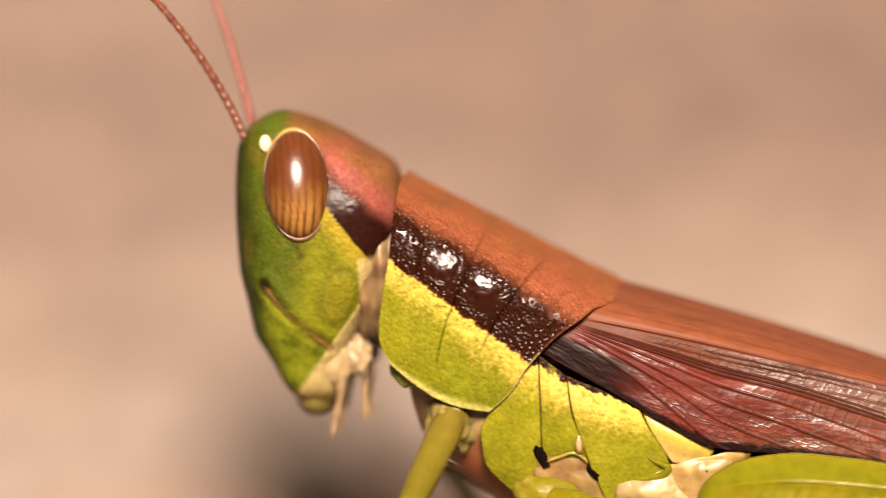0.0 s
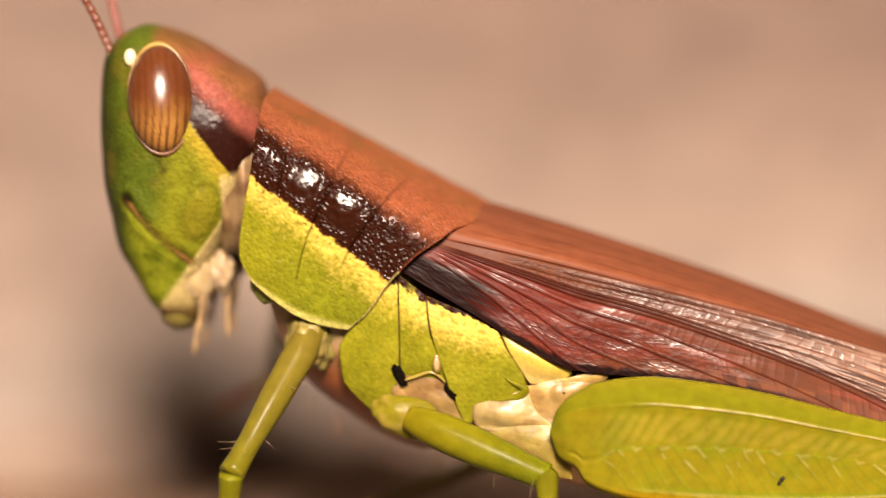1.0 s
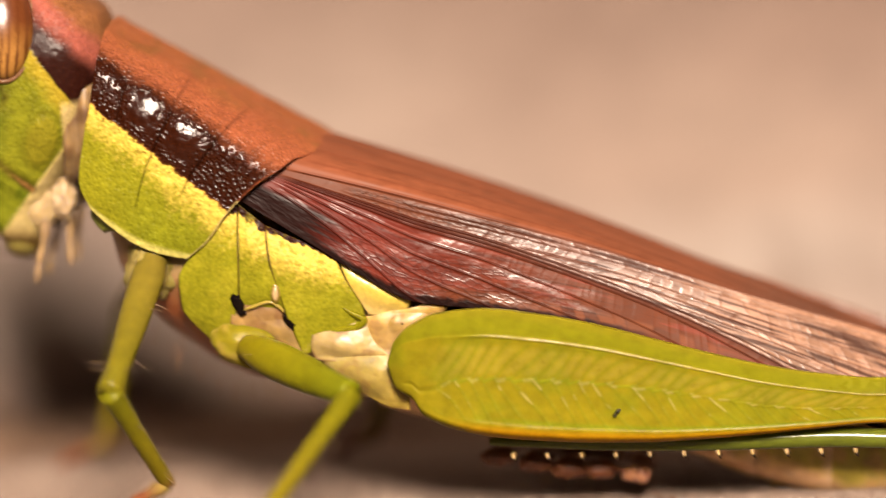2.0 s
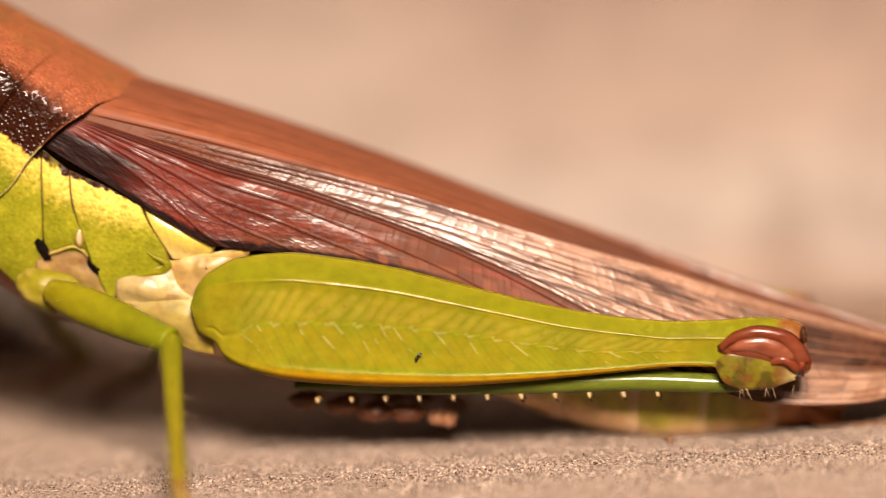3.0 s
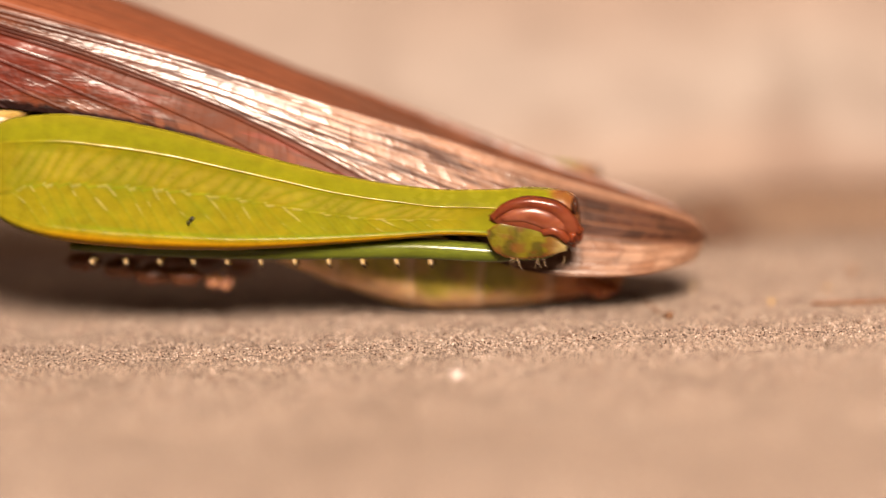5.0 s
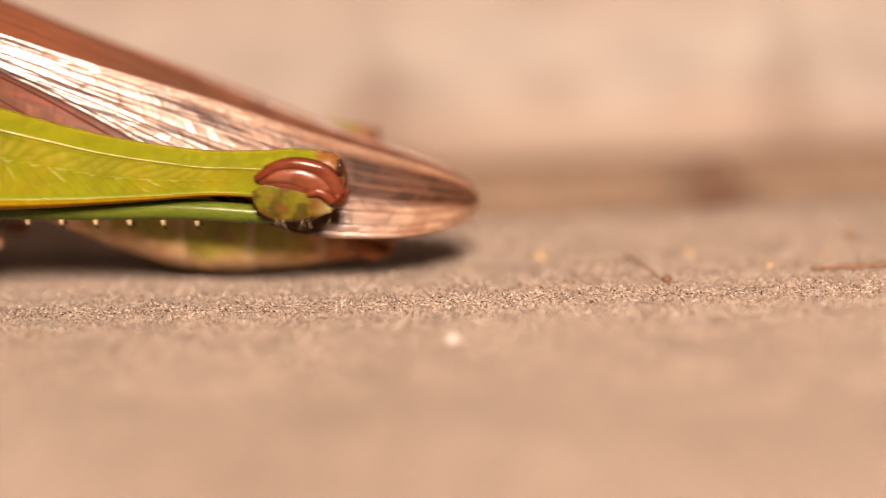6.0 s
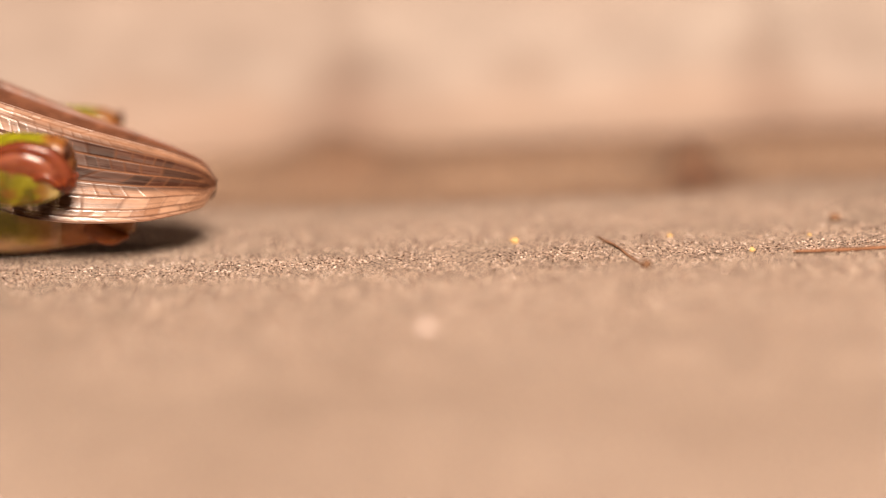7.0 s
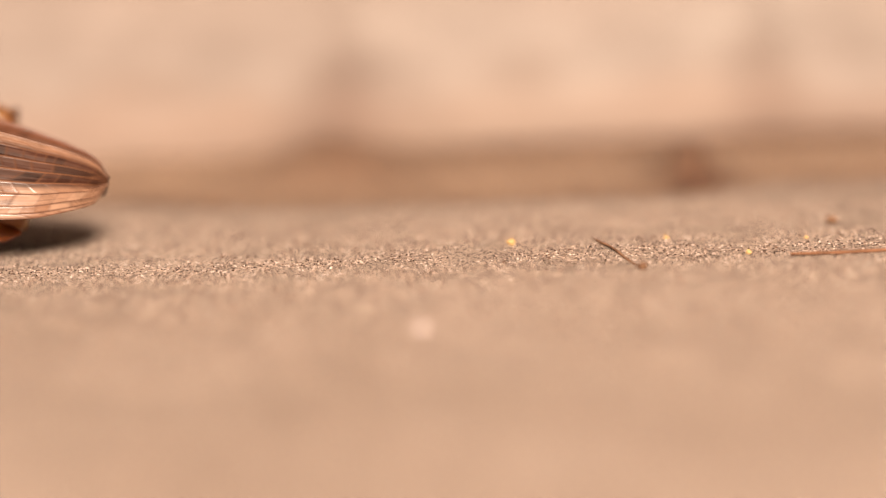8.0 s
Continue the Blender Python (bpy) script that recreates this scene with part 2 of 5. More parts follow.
def build_ground():
    xs = [-5000, -1200, -300, -100, -50] + [-36 + 0.3 * i for i in range(241)] + [50, 100, 300, 1200, 5000]
    ys = [-5000, -1200, -300, -120, -60, -35, -22] + [-16 + 0.3 * i for i in range(126)] + [22.3]
    verts, cols = [], []
    for y in ys:
        for x in xs:
            verts.append((x, y, ground_height(x, y) if abs(x) < 40 and -17 < y < 22 else 0.0))
            edge = soil_edge(x)
            soil = smooth(edge - 0.5, edge + 0.8, y)
            c = tint((1, 1, 1), (0.98, 0.84, 0.70), soil)
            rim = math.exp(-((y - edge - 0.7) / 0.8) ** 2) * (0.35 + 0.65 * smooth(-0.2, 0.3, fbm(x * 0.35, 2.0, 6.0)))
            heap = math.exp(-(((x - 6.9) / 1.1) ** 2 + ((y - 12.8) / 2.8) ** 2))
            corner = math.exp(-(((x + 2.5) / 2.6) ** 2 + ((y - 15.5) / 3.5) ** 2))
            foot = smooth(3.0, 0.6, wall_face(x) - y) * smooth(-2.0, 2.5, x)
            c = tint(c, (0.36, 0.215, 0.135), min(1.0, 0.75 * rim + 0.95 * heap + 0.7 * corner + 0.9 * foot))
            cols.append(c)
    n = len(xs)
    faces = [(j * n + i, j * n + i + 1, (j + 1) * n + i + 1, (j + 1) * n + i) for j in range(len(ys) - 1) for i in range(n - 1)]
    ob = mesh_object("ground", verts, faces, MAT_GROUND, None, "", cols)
    tagged(ob, "gritty tan concrete ground with fine dark and pale grains", "ground", kind="structure")


def build_wall():
    xs = [-5000, -600, -60] + [-30 + 0.2 * i for i in range(311)] + [60, 600, 5000]
    zs = [-2 + 0.25 * i for i in range(110)] + [27, 30, 60, 300, 1500]
    verts, cols = [], []
    for z in zs:
        for x in xs:
            g = max(math.exp(-((x - j - 0.3 * fbm(0, z * 0.15, j)) / mix(1.3, 0.45, smooth(0.0, 3.0, z))) ** 2) for j in JOINTS)
            fade = smooth(5.0, 0.8, z + 1.5 * fbm(x * 0.3, z * 0.2, 9.0)) * (0.6 if x < 4 else 0.6)
            y = wall_face(x) + 0.35 * g * fade + 0.12 * fbm(x * 0.15, z * 0.15, 1.0) - 0.25 * smooth(1.6, 0.0, z)
            verts.append((x, y, z))
            # stain noise, biased with height to dim the upper wall
            stain_falloff = smooth(-0.4, 0.7, fbm(x * 0.06, z * 0.15, 21.0) + 0.03 * (z - 5))
            c = tint((1.12, 1.23, 1.30), (0.94, 0.97, 0.99), stain_falloff)
            # light falling off up the wall and rightward, painted into the plaster colour
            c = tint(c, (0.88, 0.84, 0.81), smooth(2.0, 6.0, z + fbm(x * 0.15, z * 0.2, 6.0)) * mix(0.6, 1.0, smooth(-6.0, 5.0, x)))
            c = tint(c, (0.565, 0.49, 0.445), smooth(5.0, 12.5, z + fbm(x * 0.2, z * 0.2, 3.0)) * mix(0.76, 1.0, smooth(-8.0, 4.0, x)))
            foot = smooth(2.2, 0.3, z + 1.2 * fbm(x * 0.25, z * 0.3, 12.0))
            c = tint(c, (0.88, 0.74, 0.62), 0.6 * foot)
            pile = math.exp(-((x + 2.6) / (2.6 - 0.45 * min(z, 5.0))) ** 2) * smooth(3.6, 0.6, z)
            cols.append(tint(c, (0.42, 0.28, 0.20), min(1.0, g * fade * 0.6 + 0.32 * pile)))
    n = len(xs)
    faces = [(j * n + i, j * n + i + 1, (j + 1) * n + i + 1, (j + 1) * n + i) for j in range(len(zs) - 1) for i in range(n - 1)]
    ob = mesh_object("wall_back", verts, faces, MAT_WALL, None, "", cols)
    sol = ob.modifiers.new("thick", "SOLIDIFY")
    sol.thickness, sol.offset = 0.004, -1.0
    tagged(ob, "tan plastered wall with faint vertical joints, stains and light falloff painted upward", "wall", kind="structure")


build_ground()
build_wall()

# ---- the grasshopper; lengths in mm, x to its tail, y to its far side, z up ----
GREEN, DEEP_GREEN, YELLOW = (0.272, 0.300, 0.016), (0.170, 0.235, 0.012), (0.80, 0.68, 0.12)
BROWN, DARK = (0.33, 0.112, 0.052), (0.030, 0.0075, 0.0025)
CREAM = (0.50, 0.40, 0.20)

MAT_CUTICLE = skin_material("pitted_cuticle", rough=0.42, coat=0.0, grain=0.22, pit=0.032, pit_scale=9.5, fine=0.004, sss=0.08, spec=0.09, shiny=0.15)
MAT_SMOOTH = skin_material("smooth_cuticle", rough=0.32, coat=0.1, grain=0.16, fine=0.012, sss=0.2, spec=0.28)
MAT_LEG = skin_material("leg_cuticle", rough=0.34, coat=0.0, grain=0.14, grain_scale=3.0, fine=0.004, sss=0.45, spec=0.18, shiny=0.18)
MAT_WING = skin_material("wing_leather", rough=0.46, coat=0.0, grain=0.16, grain_scale=5.0, fine=0.004, spec=0.55, streak=(0.35, 1, 1), shiny=0.24)
MAT_EYE = skin_material("eye_lens", rough=0.24, coat=0.0, grain=0.10, grain_scale=14.0, fine=0.002, spec=0.24)
MAT_SOFT = skin_material("soft_membrane", rough=0.36, coat=0.03, grain=0.3, grain_scale=2.0, fine=0.006, sss=0.5, spec=0.2)

hopper = new("grasshopper")
tagged(hopper, "green, yellow and brown grasshopper walking on the concrete", "grasshopper")


def build_pronotum():
    front = table([(0, -11.75, 0, 13.0), (0.2, -11.8, 1.25, 12.78), (0.38, -11.86, 2.08, 12.2), (0.48, -11.92, 2.33, 11.75), (0.58, -12.0, 2.42, 11.2),
                   (0.8, -12.22, 2.42, 10.2), (0.92, -12.36, 2.42, 9.2), (1.0, -12.1, 2.4, 8.5)])
    rear = table([(0, -6.3, 0, 9.85), (0.2, -6.5, 1.35, 9.72), (0.38, -7.05, 2.22, 9.6), (0.48, -7.45, 2.54, 9.36), (0.58, -7.95, 2.66, 9.05),
                  (0.8, -8.75, 2.7, 8.3), (0.92, -9.2, 2.65, 7.7), (1.0, -9.75, 2.55, 7.25)])
    sulci = ((0.16, 0.30, 0.66), (0.41, 0.12, 0.95), (0.67, 0.10, 0.85))

    def grooves(s, a):
        g = 0.0
        for k, lo, hi in sulci:
            bent = k + 0.05 * (a - 0.5)
            g = max(g, math.exp(-((s - bent) / 0.008) ** 2) * smooth(lo, lo + 0.08, a) * (1 - smooth(hi - 0.1, hi, a)))
        return g

    def band(s, a):
        up = mix(0.36, 0.50, s) + 0.025 * fbm(s * 9, a * 9, 1.0)
        lo = mix(0.59, 0.77, s) + 0.016 * fbm(s * 14, a * 14, 4.0) + 0.010 * fbm(s * 60, a * 50, 2.0)
        return smooth(up - 0.07, up + 0.04, a + 0.02 * fbm(s * 45, a * 45, 8.0)) * (1 - smooth(lo - 0.008, lo + 0.008, a)), up, lo

    def fn(s, q):
        c = 2 * q - 1
        a, side = abs(c), 1 if c > 0 else -1
        f, r = front(a), rear(a)
        x, y, z = (mix(f[i], r[i], s) for i in range(3))
        z -= 0.28 * math.sin(math.pi * s) * a**5
        y += 0.10 * math.sin(math.pi * s) * smooth(0.2, 0.6, a)
        b, up, lo = band(s, a)
        h = -0.05 * grooves(s, a) * smooth(0.2, 0.5, a)
        for s0, s1 in ((0.19, 0.39), (0.43, 0.65)):
            if s0 < s < s1 and b > 0:
                h += 0.075 * math.sin(math.pi * (s - s0) / (s1 - s0)) ** 0.7 * b + 0.012 * b * fbm(x * 2.6, y * 3, z * 2.6)
        h += 0.03 * fbm(x * 1.5, y * 1.5, z * 1.5)
        rim = max(smooth(0.03, 0.0, s), smooth(0.965, 1.0, a))
        h += 0.02 * rim
        ny, nz = (a, 1 - a)
        l = math.hypot(ny, nz)
        return (x, side * (y + h * ny / l), z + h * nz / l)

    def paint(s, q, x, y, z):
        a = abs(2 * q - 1)
        b, up, lo = band(s, a)
        col = tint(BROWN, (0.335, 0.122, 0.048), smooth(0.36, 0.1, a + 0.1 * fbm(x, y, z)))
        col = tint(col, (0.21, 0.115, 0.035), 0.55 * smooth(0.05, 0.45, fbm(x * 1.1, y * 1.1, z * 1.1)) * smooth(0.34, 0.12, a))
        col = tint(col, DARK, b)
        if a > lo:
            low = tint(YELLOW, GREEN, smooth(lo + 0.02, lo + 0.16, a + 0.03 * fbm(x * 2, y, z * 2) + 0.05 * fbm(x * 9, y, z * 9)))
            low = tint(low, (0.16, 0.12, 0.01), 0.8 * smooth(0.30, 0.5, fbm(x * 8, y * 2, z * 8)) * smooth(lo + 0.10, lo + 0.02, a))
            low = tint(low, DEEP_GREEN, 0.45 * smooth(0.72, 0.98, a) * smooth(0.1, 0.6, s))
            k = smooth(lo - 0.004, lo + 0.012, a)
            col = tint(col, low, k)
        g = grooves(s, a)
        col = tint(col, tuple(0.45 * v for v in col), g * smooth(0.1, 0.4, a))
        if a > 0.965 and a > lo:
            col = tint(col, (0.56, 0.58, 0.16), smooth(0.972, 0.99, a))
        if s > 0.985:
            col = tint(col, (0.24, 0.075, 0.035) if a < 0.70 else (0.62, 0.56, 0.22), smooth(0.985, 1.0, s))
        calm = b * max(smooth(0.19, 0.23, s) * (1 - smooth(0.36, 0.40, s)), smooth(0.43, 0.46, s) * (1 - smooth(0.6, 0.66, s)))
        calm *= smooth(up + 0.02, up + 0.06, a) * (1 - smooth(lo - 0.07, lo - 0.02, a))
        near_band = smooth(up - 0.22, up - 0.02, a)
        fine_pits = 0.45 if a > lo else mix(0.35, mix(1.0, 0.75, smooth(up + 0.06, up + 0.16, a)), max(b, near_band))
        gloss = 0.32 if a > lo else max(b * mix(1.0, 0.80, smooth(up + 0.07, up + 0.18, a)), 0.65 * near_band, 0.30)
        return (*col, gloss, fine_pits * (1 - 0.92 * calm))
    surf("pronotum", fn, 170, 360, MAT_CUTICLE, hopper, "brown saddle with glossy black band and yellow-green lower flap", paint, thick=0.035)


def build_head():
    rows = [(0, 14.72, -15.0, -14.7, 0.2), (0.04, 14.58, -15.35, -14.3, 0.7), (0.1, 14.33, -15.68, -13.75, 1.15), (0.18, 13.85, -15.95, -12.95, 1.38),
            (0.28, 13.12, -16.05, -12.0, 1.66), (0.45, 12.0, -16.1, -11.75, 1.92), (0.6, 10.9, -16.08, -12.2, 1.9), (0.7, 10.0, -15.93, -12.6, 1.8),
            (0.8, 9.2, -15.80, -13.05, 1.55), (0.88, 8.5, -15.45, -13.45, 1.25), (0.95, 7.7, -15.05, -13.7, 0.95), (1, 7.2, -14.5, -13.9, 0.4)]
    prof = table(rows)

    def fn(s, q):
        z, uf, ub, b = prof(s)
        ang = 2 * math.pi * q
        cx = math.cos(ang)
        k = 1 - 0.28 * max(0, -cx) ** 1.5
        x = (uf + ub) / 2 + (ub - uf) / 2 * math.copysign(abs(cx) ** 0.55, cx)
        y = b * k * math.copysign(abs(math.sin(ang)) ** 0.7, math.sin(ang))
        h = 0.015 * fbm(x * 3, y * 3, z * 3)
        d = seam(x, z)
        h -= 0.05 * math.exp(-(d / 0.08) ** 2)
        h += 0.06 * math.exp(-((d - 0.25) / 0.16) ** 2)
        h += 0.07 * math.exp(-((d - 0.02) / 0.05) ** 2)
        e = gena(x, z)
        h += 0.05 * smooth(1.2, 0.6, e) - 0.02 * math.exp(-((e - 1.1) / 0.15) ** 2)
        h += 0.06 * smooth(-0.14, -0.02, x - back_edge(z)) * smooth(11.2, 10.8, z)
        return (x, y + math.copysign(h, y), z)

    def gena(x, z):
        u, w = x + 13.42, z - 10.15
        return math.hypot((u * 0.94 - w * 0.34) / 0.40, (u * 0.34 + w * 0.94) / 0.72)

    def back_edge(z):
        return -12.82 - 0.79 * max(0.0, 9.98 - z)

    def seam(x, z):
        ax, az, bx, bz = -15.27, 10.5, -13.80, 8.88
        k = min(1, max(0, ((x - ax) * (bx - ax) + (z - az) * (bz - az)) / ((bx - ax) ** 2 + (bz - az) ** 2)))
        return math.hypot(x - mix(ax, bx, k), z - mix(az, bz, k) + 0.10 * math.sin(math.pi * k))

    def paint(s, q, x, y, z):
        n = 0.08 * fbm(x * 2.2, y * 2.2, z * 2.2)
        col = tint((0.040, 0.055, 0.009), (0.095, 0.145, 0.014), smooth(-16.0, -15.1, x + 2 * n))
        col = tint(col, (0.17, 0.15, 0.02), 0.5 * smooth(0.1, 0.5, fbm(x * 1.7, y, z * 0.9)))
        col = tint(col, (0.235, 0.275, 0.018), smooth(-14.9, -14.2, x + n - 0.25 * (z - 10)))
        col = tint(col, tuple(0.65 * v for v in col), smooth(0.0, 0.5, fbm(x * 1.3, y, z * 1.3)) * 0.6)
        below = smooth(0.05, 0.3, (10.5 - 1.1 * (x + 15.27)) - z)
        col = tint(col, tint((0.25, 0.315, 0.020), (0.14, 0.20, 0.012), smooth(0.0, 0.5, fbm(x * 2, y, z * 2))), below * smooth(-15.6, -15.0, x))
        line_hi = 13.28 - 0.88 * (x + 13.4)
        line_lo = 12.24 - 1.42 * (x + 13.46)
        yl = smooth(1.0, 0.1, line_lo - z + n * 2) * smooth(-14.4, -13.6, x)
        col = tint(col, (0.44, 0.38, 0.035), yl)
        e = gena(x, z)
        col = tint(col, (0.26, 0.24, 0.02), 0.5 * smooth(1.0, 0.8, e))
        col = tint(col, (0.13, 0.11, 0.01), 0.3 * math.exp(-((e - 1.05) / 0.10) ** 2))
        above = smooth(line_lo - 0.04, line_lo + 0.04, z + n * 0.6)
        dark = 0.0
        if x > -13.9:
            dark = above * (1 - smooth(line_hi - 0.45, line_hi + 0.1, z + n))
            col = tint(col, (0.030, 0.009, 0.006), above)
            col = tint(col, (0.36, 0.115, 0.085), smooth(line_hi - 0.45, line_hi + 0.15, z + n))
            col = tint(col, (0.27, 0.125, 0.05), smooth(line_hi + 0.2, line_hi + 0.8, z + 2.5 * n))
        top = smooth(13.6, 14.0, z + n) * smooth(-14.75, -14.35, x + 0.3 * n)
        col = tint(col, tint((0.24, 0.125, 0.04), (0.31, 0.11, 0.06), smooth(14.4, 13.7, z)), top)
        back = smooth(-0.14, -0.02, x - back_edge(z)) * smooth(11.2, 10.9, z)
        col = tint(col, (0.62, 0.54, 0.24), 0.9 * back)
        d = seam(x, z)
        col = tint(col, (0.09, 0.06, 0.014), 0.7 * math.exp(-((d - 0.08) / 0.05) ** 2))
        col = tint(col, (0.30, 0.17, 0.055), smooth(0.08, 0.03, d))
        spot = math.hypot(x + 15.25, z - 10.55)
        col = tint(col, (0.015, 0.009, 0.006), 0.85 * smooth(0.24, 0.06, spot + 0.09 * fbm(x * 5, y, z * 5)))
        col = tint(col, (0.05, 0.04, 0.008), 0.8 * math.exp(-((x + 14.27 + 0.3 * (z - 11.2)) / 0.06) ** 2) * smooth(10.8, 11.0, z) * smooth(11.75, 11.5, z))
        col = tint(col, (0.24, 0.17, 0.05), smooth(8.0, 7.4, z))
        return (*col, max(0.24, 0.62 * dark), 0.5 * (1 - dark))
    surf("head", fn, 220, 320, MAT_CUTICLE, hopper, "green face with yellow cheek and dark stripe behind the eye", paint, ring=True, cap=True, flip=True)
    for side in (-1, 1):
        def eye_paint(s, q, x, y, z):
            k = smooth(13.3, 12.2, z + 0.12 * fbm(x * 4, y * 4, z * 1.5))
            col = tint((0.15, 0.050, 0.016), (0.46, 0.25, 0.06), k * (0.55 + 0.45 * math.exp(-((x + 14.1) / 0.45) ** 2)))
            w = math.sin((x + 0.10 * (z - 13) ** 2) * 34 + 0.8 * fbm(x * 2, z * 1.2, 3.0))
            col = tint(col, (0.085, 0.024, 0.007), smooth(0.0, 0.8, w + 0.5 * fbm(x * 5, y, z * 3)) * (0.34 + 0.46 * k))
            return (*col, 0.0)
        ez = 13.0 if side < 0 else 12.82
        eye = blob("eye", (-14.32, side * 1.62, ez), (0.80, 0.66, 1.33), MAT_EYE, hopper, "brown striped compound eye", n=60, m=80, shade=eye_paint, turn=Matrix.Rotation(side * radians(14), 3, "X") @ Matrix.Rotation(radians(-3), 3, "Y"))

        def rim_fn(s, q):
            a, c = 2 * math.pi * s, 2 * math.pi * q
            r = 1.0 + 0.05 * math.cos(c)
            return (-14.32 + 0.795 * r * math.cos(a) - 0.07 * math.sin(a), side * (1.60 - 0.33 * math.sin(a) + 0.09 * math.sin(c)), ez + 1.33 * r * math.sin(a))
        surf("eye_rim", rim_fn, 80, 10, MAT_SMOOTH, eye, "pale tan rim", lambda s, q, x, y, z: (0.20, 0.10, 0.04, 0) if s < 0.02 or s > 0.55 else tint((0.20, 0.10, 0.04), (0.50, 0.36, 0.07), math.sin(math.pi * s / 0.55) ** 3), ring=True, flip=side > 0)
        # the whitened colour also carries the ocellus's glint
        blob("ocellus", (-15.08, side * 1.32, 14.02), (0.15, 0.16, 0.22), MAT_EYE, hopper, "glassy ocellus, its glint put into the pale colour", (1.5, 1.3, 0.85), n=20, m=24)
        # antenna with ringed joints
        base = (-15.62, side * 0.62, 13.95)
        line = [base, (-16.02, -0.66, 14.95), (-16.64, -0.8, 16.19), (-17.54, -1.0, 17.57), (-18.7, -1.3, 18.9), (-20.2, -1.7, 20.0)]
        if side > 0:
            line = [base, (-15.78, 0.65, 14.8), (-16.07, 0.8, 16.06), (-16.48, 1.0, 17.43), (-17.1, 1.3, 19.0), (-18.2, 1.7, 20.4)]

        def beads(s, q):
            f = (s * 26) % 1
            col = (0.18, 0.048, 0.024) if side < 0 else (0.30, 0.08, 0.06)
            return tint(col, (0.42, 0.20, 0.12), smooth(0.8, 0.92, f))
        radii = []
        for k in range(131):
            s = k / 130
            radii.append((0.105 - 0.035 * s) * (1 + 0.12 * math.sin(2 * math.pi * s * 26)))
        tube("antenna", line, radii, 260, 14, MAT_SMOOTH, hopper, "ringed reddish-brown antenna", shade=beads)
        blob("antenna_socket", (base[0] + 0.03, base[1] * 0.95, base[2] - 0.12), (0.22, 0.24, 0.42), MAT_SMOOTH, hopper, "dark green antenna socket", (0.12, 0.14, 0.03), n=16, m=20)
        # mouthparts
        blob("mandible", (-13.75, side * 0.75, 8.55), (0.55, 0.5, 0.75), MAT_SOFT, hopper, "cream mouth plate", (0.62, 0.52, 0.28), lump=0.2)
        blob("maxilla", (-13.15, side * 0.8, 8.55), (0.36, 0.36, 0.5), MAT_SOFT, hopper, "pale cream mouthpart", (0.66, 0.55, 0.34), lump=0.35)
        tube("palp", [(-13.55, side * 0.95, 8.2), (-13.7, side * 0.9, 7.4), (-13.85, side * 0.8, 6.9), (-13.95, side * 0.7, 6.4)], [0.13, 0.13, 0.08, 0.10, 0.06, 0.08, 0.04], 40, 14, MAT_SOFT, hopper, "cream jointed palp", (0.48, 0.37, 0.21))
        tube("palp", [(-13.0, side * 0.55, 8.1), (-13.1, side * 0.5, 7.4), (-13.1, side * 0.45, 6.8)], [0.11, 0.11, 0.07, 0.09, 0.04], 32, 14, MAT_SOFT, hopper, "cream jointed palp", (0.48, 0.37, 0.21))
    blob("labrum", (-14.35, 0, 7.5), (0.55, 0.8, 0.55), MAT_SMOOTH, hopper, "olive lip plate", (0.24, 0.22, 0.05))
    # soft neck
    def neck_fn(s, q):
        ang = 2 * math.pi * q
        fold = 0.07 * math.sin(s * 22 + 0.8 * math.sin(ang * 3))
        x = mix(-13.0, -11.3, s) - 0.05 * math.cos(ang)
        r = 1 + fold * 0.5
        return (x + 0.15 * math.sin(ang), 1.6 * math.cos(ang) * r, 10.7 + 1.95 * math.sin(ang) * r - 0.25 * s)
    surf("neck", neck_fn, 40, 60, MAT_SOFT, hopper, "cream folded neck membrane", lambda s, q, x, y, z: tint((0.34, 0.25, 0.12), (0.18, 0.11, 0.05), smooth(0, 0.6, fbm(x * 2, y * 2, z * 2))), ring=True)


def plate(name, front, rear, material, paint, label, side, bulge=0.06, nu=60, nv=90, fold=0.0):
    f, r = table(front), table(rear)

    def fn(s, q):
        a, b = f(q), r(q)
        x, y, z = (mix(a[i], b[i], s) for i in range(3))
        y += bulge * (math.sin(math.pi * s) ** 0.8) * math.sin(math.pi * min(1, q + 0.12)) + 0.02 * fbm(x * 2, y * 2, z * 2)
        if fold:
            y += fold * (abs(noise.noise(Vector((x * 0.9 + z * 0.8, 3.0, z * 1.5 - x * 0.6)))) - 0.25)
            x, z = x + 0.10 * noise.noise(Vector((z * 1.3, x, 7.0))), z + 0.10 * noise.noise(Vector((x * 1.3, z, 5.0)))
        return (x, side * y, z)
    return surf(name, fn, nu, nv, material, hopper, label, paint, thick=0.08, flip=side > 0)


